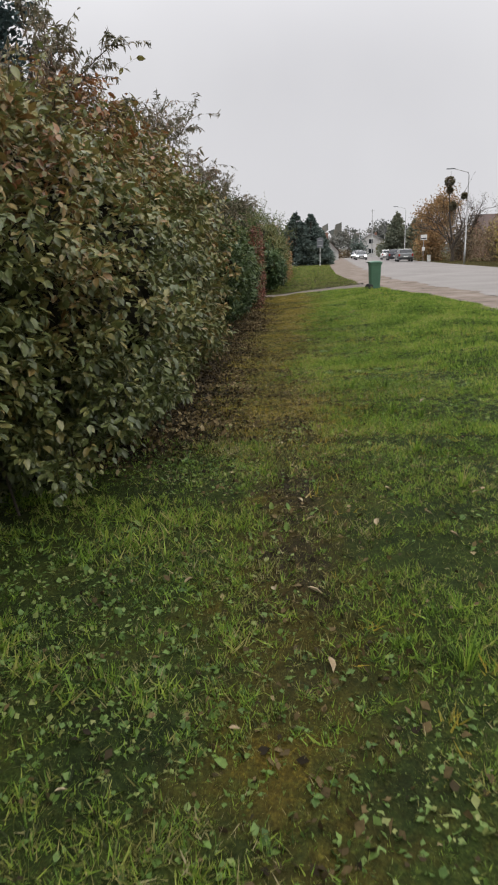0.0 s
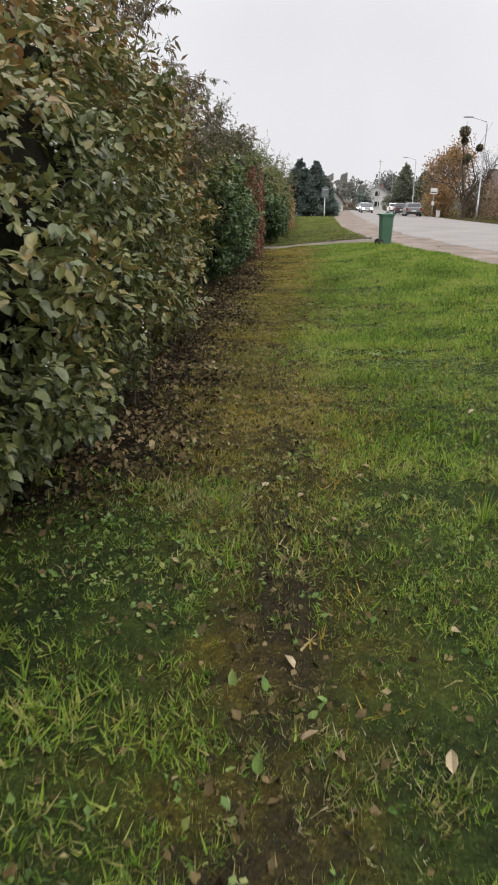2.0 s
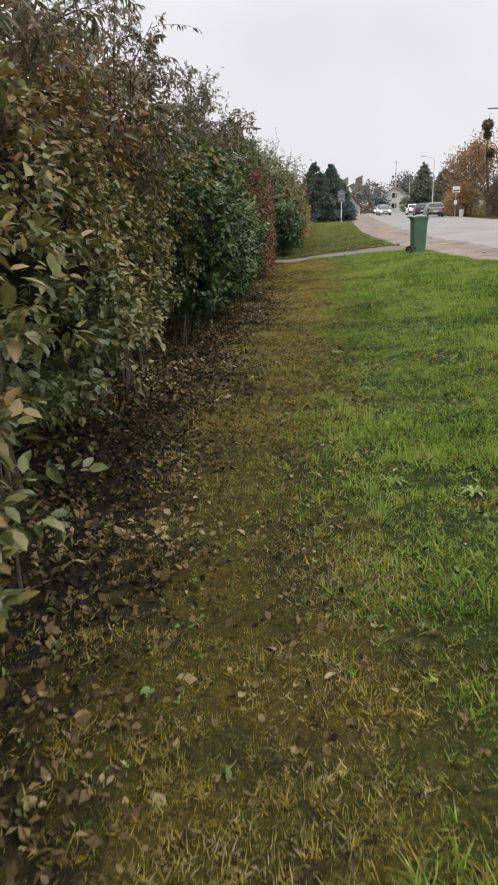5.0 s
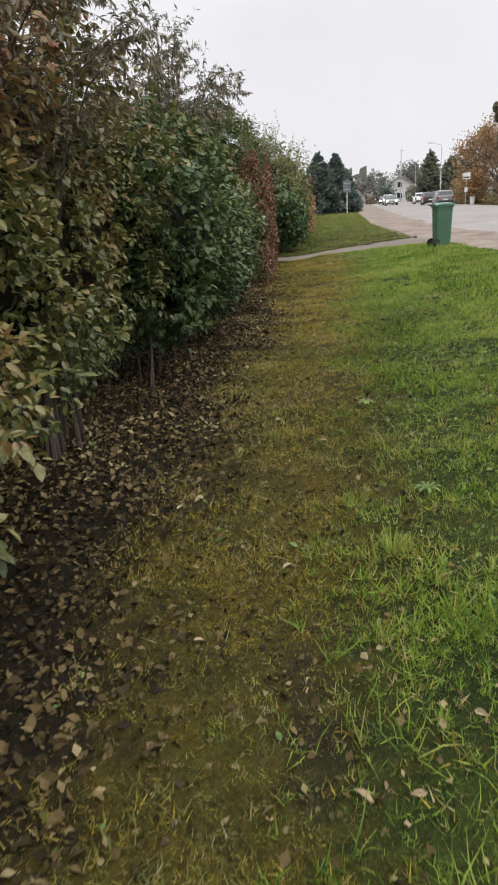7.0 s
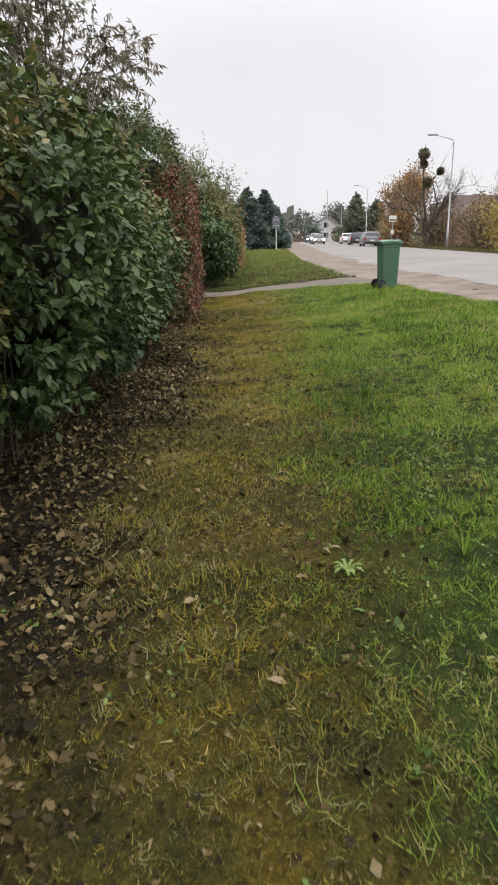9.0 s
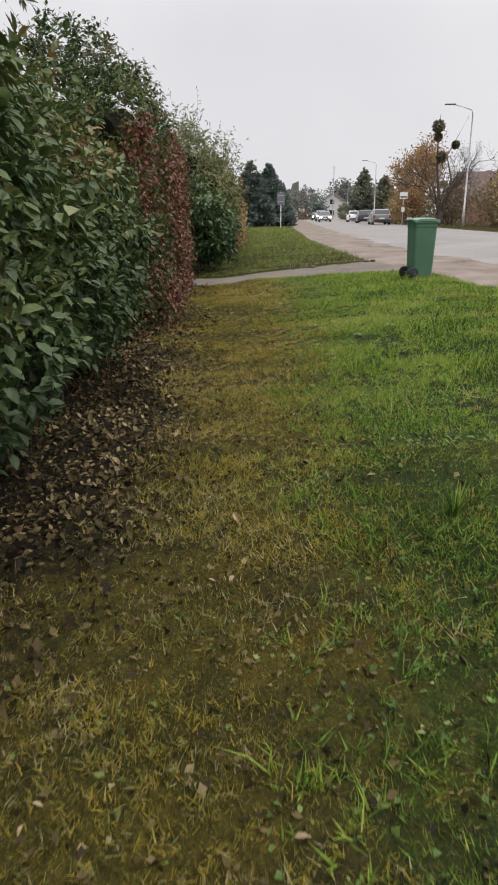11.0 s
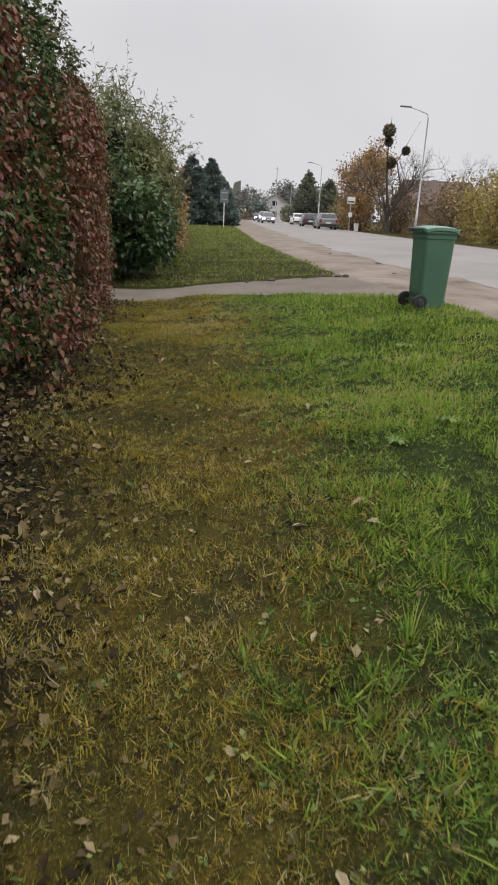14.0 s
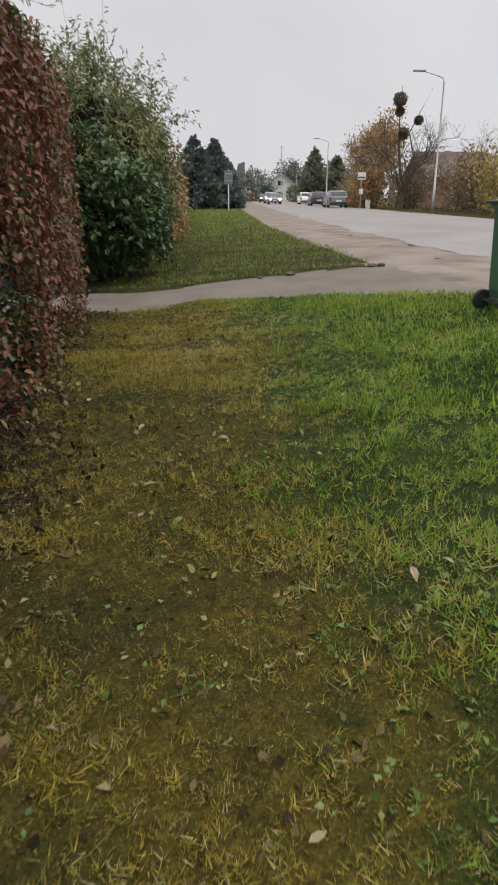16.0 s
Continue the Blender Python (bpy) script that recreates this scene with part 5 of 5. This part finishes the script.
# ---- lawn ----
def lawn():
    rng = np.random.default_rng(201)

    def lay(name, n, x0, x1, y0, y1, template, choose, size, material, label, tilt=0.35, tuft=1, loose=0.014):
        """Blades or leaves over a stretch of lawn, in tufts that share a root."""
        x, y = rng.uniform(x0, x1, n), rng.uniform(y0, y1, n)
        p = np.stack([x, y, np.zeros(n)], 1)
        keep = (x < lawn_edge(y) + 0.02) & ~in_drive(x, y) & (rng.uniform(size=n) < choose(x, y, p))
        p = p[keep]
        tall = size(p[:, 0], p[:, 1], p) * rng.uniform(0.6, 1.3, len(p))
        p, tall = np.repeat(p, tuft, 0), np.repeat(tall, tuft)
        m = len(p)
        if tuft > 1:
            p[:, :2] += rng.normal(size=(m, 2)) * loose
        p[:, 2] = turf_z(p[:, 0], p[:, 1]) - 0.004
        nrm = np.array([0, 0, 1.0]) + rng.normal(size=(m, 3)) * tilt
        ob = scatter(name, template, p, frames_from(nrm, rng.uniform(0, 6.28, m)), tall * rng.uniform(0.6, 1.25, m), material)
        tagged(ob, label, name.replace("_", " "), kind="stuff")

    clump = lambda p: np.clip(0.55 + 0.9 * field(p, 8.5, 51) + 0.5 * field(p, 4.0, 52), 0.05, 1)
    patch = lambda p, freq, seed, mid=0.5: np.clip(mid + 1.1 * field(p, freq, seed), 0, 1)
    open_turf = lambda x, y: (1 - litter_share(x, y)) * (1 - 0.5 * worn_share(x, y))
    G = "short lush green lawn grass, uneven and damp"
    T = "trodden dull olive grass along the walked track"
    tall = lambda x, y, p: np.interp(y, (10, 18), (1.0, 0.82)) * (0.05 + 0.026 * np.clip(field(p, 1.6, 9), -0.6, 1)) * (0.55 + 0.75 * clump(p))
    short = lambda x, y, p: (0.037 + 0.011 * field(p, 2, 8)) * (0.6 + 0.7 * clump(p))
    lay("grass", 62000, 0.2, 2.7, 0.9, 28.4, BLADE, lambda x, y, p: lush_share(x, y) * (0.45 + 0.55 * clump(p)) * open_turf(x, y), tall, M_GRASS, G, 0.55, 10)
    lay("grass", 8500, -1.4, 0.5, 0.9, 6.5, BLADE, lambda x, y, p: lush_share(x, y) * (0.25 + 0.75 * clump(p)), tall, M_GRASS, G, 0.55, 9)
    lay("olive_grass", 165000, -0.6, 2.7, 0.9, 28.4, BLADE, lambda x, y, p: np.interp(y, (16, 21), (1.0, 0.4)) * (1 - 0.7 * lush_share(x, y)) * np.maximum(patch(p, 1.9, 61, 0.5), np.where(y < 6.5, 0.75, 0.4)) * (0.5 + 0.5 * clump(p)) * open_turf(x, y), short, M_OLIVEGRASS, T, 0.9, 8, 0.02)
    lay("moss_grass", 130000, -0.5, 2.2, 4.5, 28.4, BLADE, lambda x, y, p: np.interp(y, (14, 21), (1.0, 1.6)) * (1 - 0.85 * lush_share(x, y)) * np.maximum(patch(p, 1.9, 62, 0.55 + 0.02 * np.clip(y - 14, 0, 12)), 0.35) * np.clip((y - 5.0) / 2.5, 0, 1) * (0.4 + 0.6 * clump(p)) * open_turf(x, y), short, M_DRYGRASS, "short yellow-brown mossy grass along the hedge", 0.9, 8, 0.02)
    lay("moss_grass", 9000, 0.6, 4.5, 0.9, 28.4, BLADE, lambda x, y, p: patch(p, 1.3, 63, -0.15), lambda x, y, p: 0.06 + 0 * x, M_DRYGRASS, "yellowing grass in patches of the lawn", 0.6, 8, 0.02)
    lay("grass", 230000, 2.6, 5.7, 4.0, 28.4, BLADE_FAR, lambda x, y, p: 0.7 + 0.3 * clump(p), lambda x, y, p: 0.04 + 0.024 * clump(p), M_GRASS, G, 0.6)
    longer = lambda x, y, p: 0.1 + 0.05 * np.clip(field(p, 1.6, 9), -0.6, 1)
    lay("long_grass", 9000, 0.4, 3.6, 0.9, 28.0, BLADE_LONG, lambda x, y, p: lush_share(x, y) * np.clip(field(p, 2.6, 31) + 0.15, 0, 1), longer, M_GRASS, "longer drooping green grass blades in loose patches", 0.5, 10, 0.02)
    lay("straw", 26000, -0.5, 3.0, 0.9, 28.0, BLADE_LONG, lambda x, y, p: (0.2 + np.clip(field(p, 2.0, 32), 0, 1)) * (1 - 0.5 * litter_share(x, y)), lambda x, y, p: 0.075 + 0 * x, M_OLIVEGRASS, "thin straw-coloured dead grass lying in the turf", 1.6)
    lay("clover", 52000, -1.4, 2.8, 0.9, 26, LEAF_SMALL, lambda x, y, p: patch(p, 1.8, 6, 0.35) * (0.25 + 0.75 * lush_share(x, y)) * (1 - 0.8 * litter_share(x, y)) * np.where((x < 0.45) & (y < 6.5), 1.6, 1.0) * np.interp(y, (0, 7, 12, 26), (1, 0.8, 0.55, 0.5)), lambda x, y, p: 0.029 + 0 * x, M_WEED, "low clover and broad-leaved weeds in the lawn", 0.5, 6, 0.03)
    lay("weeds", 4200, -1.4, 3.2, 0.9, 27, LEAF_OVATE, lambda x, y, p: patch(p, 1.1, 66, 0.3) * (0.1 + 0.9 * lush_share(x, y)), lambda x, y, p: 0.038 + 0 * x, M_WEED, "scattered broad weed leaves standing in the grass", 0.6, 5, 0.03)
    lay("leaf_scraps", 75000, -0.5, 2.2, 0.9, 28, LEAF_SMALL, lambda x, y, p: (1 - 0.75 * lush_share(x, y)) * (0.25 + 0.75 * patch(p, 3.5, 67)) * np.interp(y, (17, 22), (1.0, 0.3)) * (1 - 0.5 * litter_share(x, y)), lambda x, y, p: 0.034 + 0 * x, M_LITTER, "brown scraps of trodden leaves in the turf", 0.7)
    lay("leaf_litter", 70000, -1.6, 1.2, 4.0, 29, LEAF_OVATE, lambda x, y, p: litter_share(x, y) * 0.9, lambda x, y, p: 0.052 + 0 * x, M_LITTER, "brown rotting leaf litter under the hedge", 0.6)
    lay("leaf_litter", 130000, -1.6, 1.2, 4.0, 29, SPRAY, lambda x, y, p: litter_share(x, y) * 0.95, lambda x, y, p: 0.044 + 0 * x, M_LITTER, "brown rotting leaf litter under the hedge", 0.7)
    lay("leaf_scraps", 44000, -0.5, 2.2, 0.9, 28, LEAF_SMALL, lambda x, y, p: np.interp(y, (17, 22), (1.0, 0.4)) * (0.4 * (1 - clump(p)) + 0.5 * worn_share(x, y)) * (1 - 0.6 * lush_share(x, y)) + 0.25 * np.clip(1 - np.abs(x - np.interp(y, LITTER_Y, LITTER_X)) / 0.5, 0, 1) * (y > 5.5), lambda x, y, p: 0.036 + 0 * x, M_LITTER, "dark rotting leaf scraps between the grass clumps", 0.5)
    verge = lambda x, y, p: clump(p) * np.clip(1.4 - (y - 30) / 40, 0.25, 1) * (x > np.interp(y, (30, 36, 42, 50, 64), (0.3, 0.9, 1.0, 1.3, 2.0)) - 0.3)
    lay("verge_grass", 80000, 0.0, 7.0, 29.8, 76, BLADE_FAR, verge, lambda x, y, p: 0.06 + 0.0012 * (y - 30), M_GRASS, "green mown verge grass", 0.45)
    lay("verge_grass", 120000, 0.0, 7.0, 29.8, 76, BLADE_FAR, verge, lambda x, y, p: 0.06 + 0.0012 * (y - 30), M_OLIVEGRASS, "dull olive mown verge grass", 0.45)


lawn()


def tussocks():
    """Tufts of longer grass and rosettes of dandelion leaves."""
    rng = np.random.default_rng(210)
    tuft_v = []
    for k in range(34):
        a, L = rng.uniform(0, 6.28), rng.uniform(0.08, 0.17)
        tuft_v.append((a, L, rng.uniform(0.2, 0.75)))
    verts, faces = [], []
    for a, L, out in tuft_v:
        d, s = np.array([math.cos(a), math.sin(a)]), np.array([-math.sin(a), math.cos(a)]) * 0.0028
        i = len(verts)
        for t, w in ((0, 1.0), (0.5, 0.8), (1.0, 0.1)):
            c = d * (0.02 + out * L * t ** 1.6)
            z = L * (t - 0.25 * out * t * t)
            verts += [(c[0] - s[0] * w, c[1] - s[1] * w, z), (c[0] + s[0] * w, c[1] + s[1] * w, z)]
        faces += [(i, i + 1, i + 3, i + 2), (i + 2, i + 3, i + 5, i + 4)]
    tuft = mesh_object("grass_tuft", verts, faces, M_GRASS)
    tagged(tuft, "tuft of longer green grass in the lawn", "grass tuft", "grass tufts")
    spots = []
    while len(spots) < 110:
        y, x = rng.uniform(1.5, 26), rng.uniform(0.2, 4.2)
        if x > np.interp(y, LUSH_Y, LUSH_X) + rng.exponential(0.2) and x < lawn_edge(y) - 0.2:
            spots.append((x, y))
    for k, (x, y) in enumerate(spots):
        z = float(turf_z(x, y)) - 0.005
        m = pose(x, y, z, 0, 0, rng.uniform(0, 360))
        if k == 0:
            tuft.matrix_world = m
        else:
            copy_thing(tuft, m)
    ros = thing("dandelion", (2.3, 14.0, float(turf_z(2.3, 14.0)) + 0.01), "flat rosette of dandelion leaves in the lawn", "weed", "dandelions")
    for k in range(9):
        a, L = k * 0.7 + rng.uniform(-0.2, 0.2), rng.uniform(0.05, 0.085)
        d, s = np.array([math.cos(a), math.sin(a)]), np.array([-math.sin(a), math.cos(a)])
        verts = []
        for t, w in ((0, 0.003), (0.3, 0.008), (0.55, 0.006), (0.75, 0.011), (1.0, 0.002)):
            c, z = d * L * t, 0.006 + 0.03 * math.sin(t * 2.6)
            verts += [(c[0] - s[0] * w, c[1] - s[1] * w, z), (c[0] + s[0] * w, c[1] + s[1] * w, z)]
        mesh_object("leaf", verts, [(2 * j, 2 * j + 1, 2 * j + 3, 2 * j + 2) for j in range(4)], M_WEED, ros)
    for k in range(15):
        y, x = rng.uniform(1.5, 25), rng.uniform(1.1, 3.2)
        copy_thing(ros, pose(x, y, float(turf_z(x, y)) + 0.01, 0, 0, rng.uniform(0, 360)))


tussocks()


def fallen_leaves():
    rng = np.random.default_rng(220)
    v, f = LEAF_ROUND
    leaf = mesh_object("fallen_leaf", [(a * 0.06 + 0.012 * (b - 0.5), (b - 0.5) * 0.1, c * 0.16 + 0.012) for a, b, c in LEAF_OVATE[0] * np.array([1.3, 1, 1])], f, M_YELLOWLEAF)
    tagged(leaf, "pale yellow-brown fallen leaf lying on the grass", "leaf", "fallen leaves")
    first = True
    spots = [(0.489, 6.04), (0.58, 4.46), (0.45, 13.57), (1.35, 20.8), (1.42, 21.36), (1.85, 21.64), (1.01, 22.18), (1.27, 27.0), (1.7, 25.25), (1.02, 19.83), (0.23, 23.43), (0.27, 11.1), (1.49, 20.05)]
    while len(spots) < 150:
        y, x = rng.uniform(1.4, 27.5), rng.normal(0.6, 0.8)
        if -0.8 < x < 4 and not in_drive(x, y):
            spots.append((x, y))
    for x, y in spots:
        m = pose(x, y, float(turf_z(x, y)) + 0.014, rng.uniform(-25, 25), rng.uniform(-25, 25), rng.uniform(0, 360)) @ Matrix.Scale(rng.uniform(0.3, 0.75), 4)
        if first:
            leaf.matrix_world, first = m, False
        else:
            copy_thing(leaf, m).matrix_world = m


fallen_leaves()


def clods():
    """Dark clods and stones at the driveway's mouth and along the shoulder."""
    rng = np.random.default_rng(230)
    bm = bmesh.new()
    bmesh.ops.create_icosphere(bm, subdivisions=2, radius=0.06)
    for vert in bm.verts:
        vert.co *= 1 + 0.25 * math.sin(vert.co.x * 60 + vert.co.y * 45) + rng.normal() * 0.05
        vert.co.z *= 0.45
    clod = part("clod", bm, M_DARKSTONE)
    tagged(clod, "dark clod of soil on the driveway's edge", "clod", "clods")
    spots = [(4.15, 30.0), (4.32, 30.1), (6.2, 34.0), (5.9, 38.0), (6.6, 41.0), (5.6, 31.0), (6.0, 29.0), (5.7, 24.5)]
    spots += [(rng.uniform(2.0, 4.0), rng.uniform(29.9, 30.25)) for k in range(3)]
    for k, (x, y) in enumerate(spots):
        m = pose(x, y, float(slope_z(x, y)) - 0.01, 0, 0, rng.uniform(0, 360)) @ Matrix.Scale(rng.uniform(0.5, 1.4) if k > 1 else 1.1, 4)
        if k == 0:
            clod.matrix_world = m
        else:
            copy_thing(clod, m).matrix_world = m


clods()
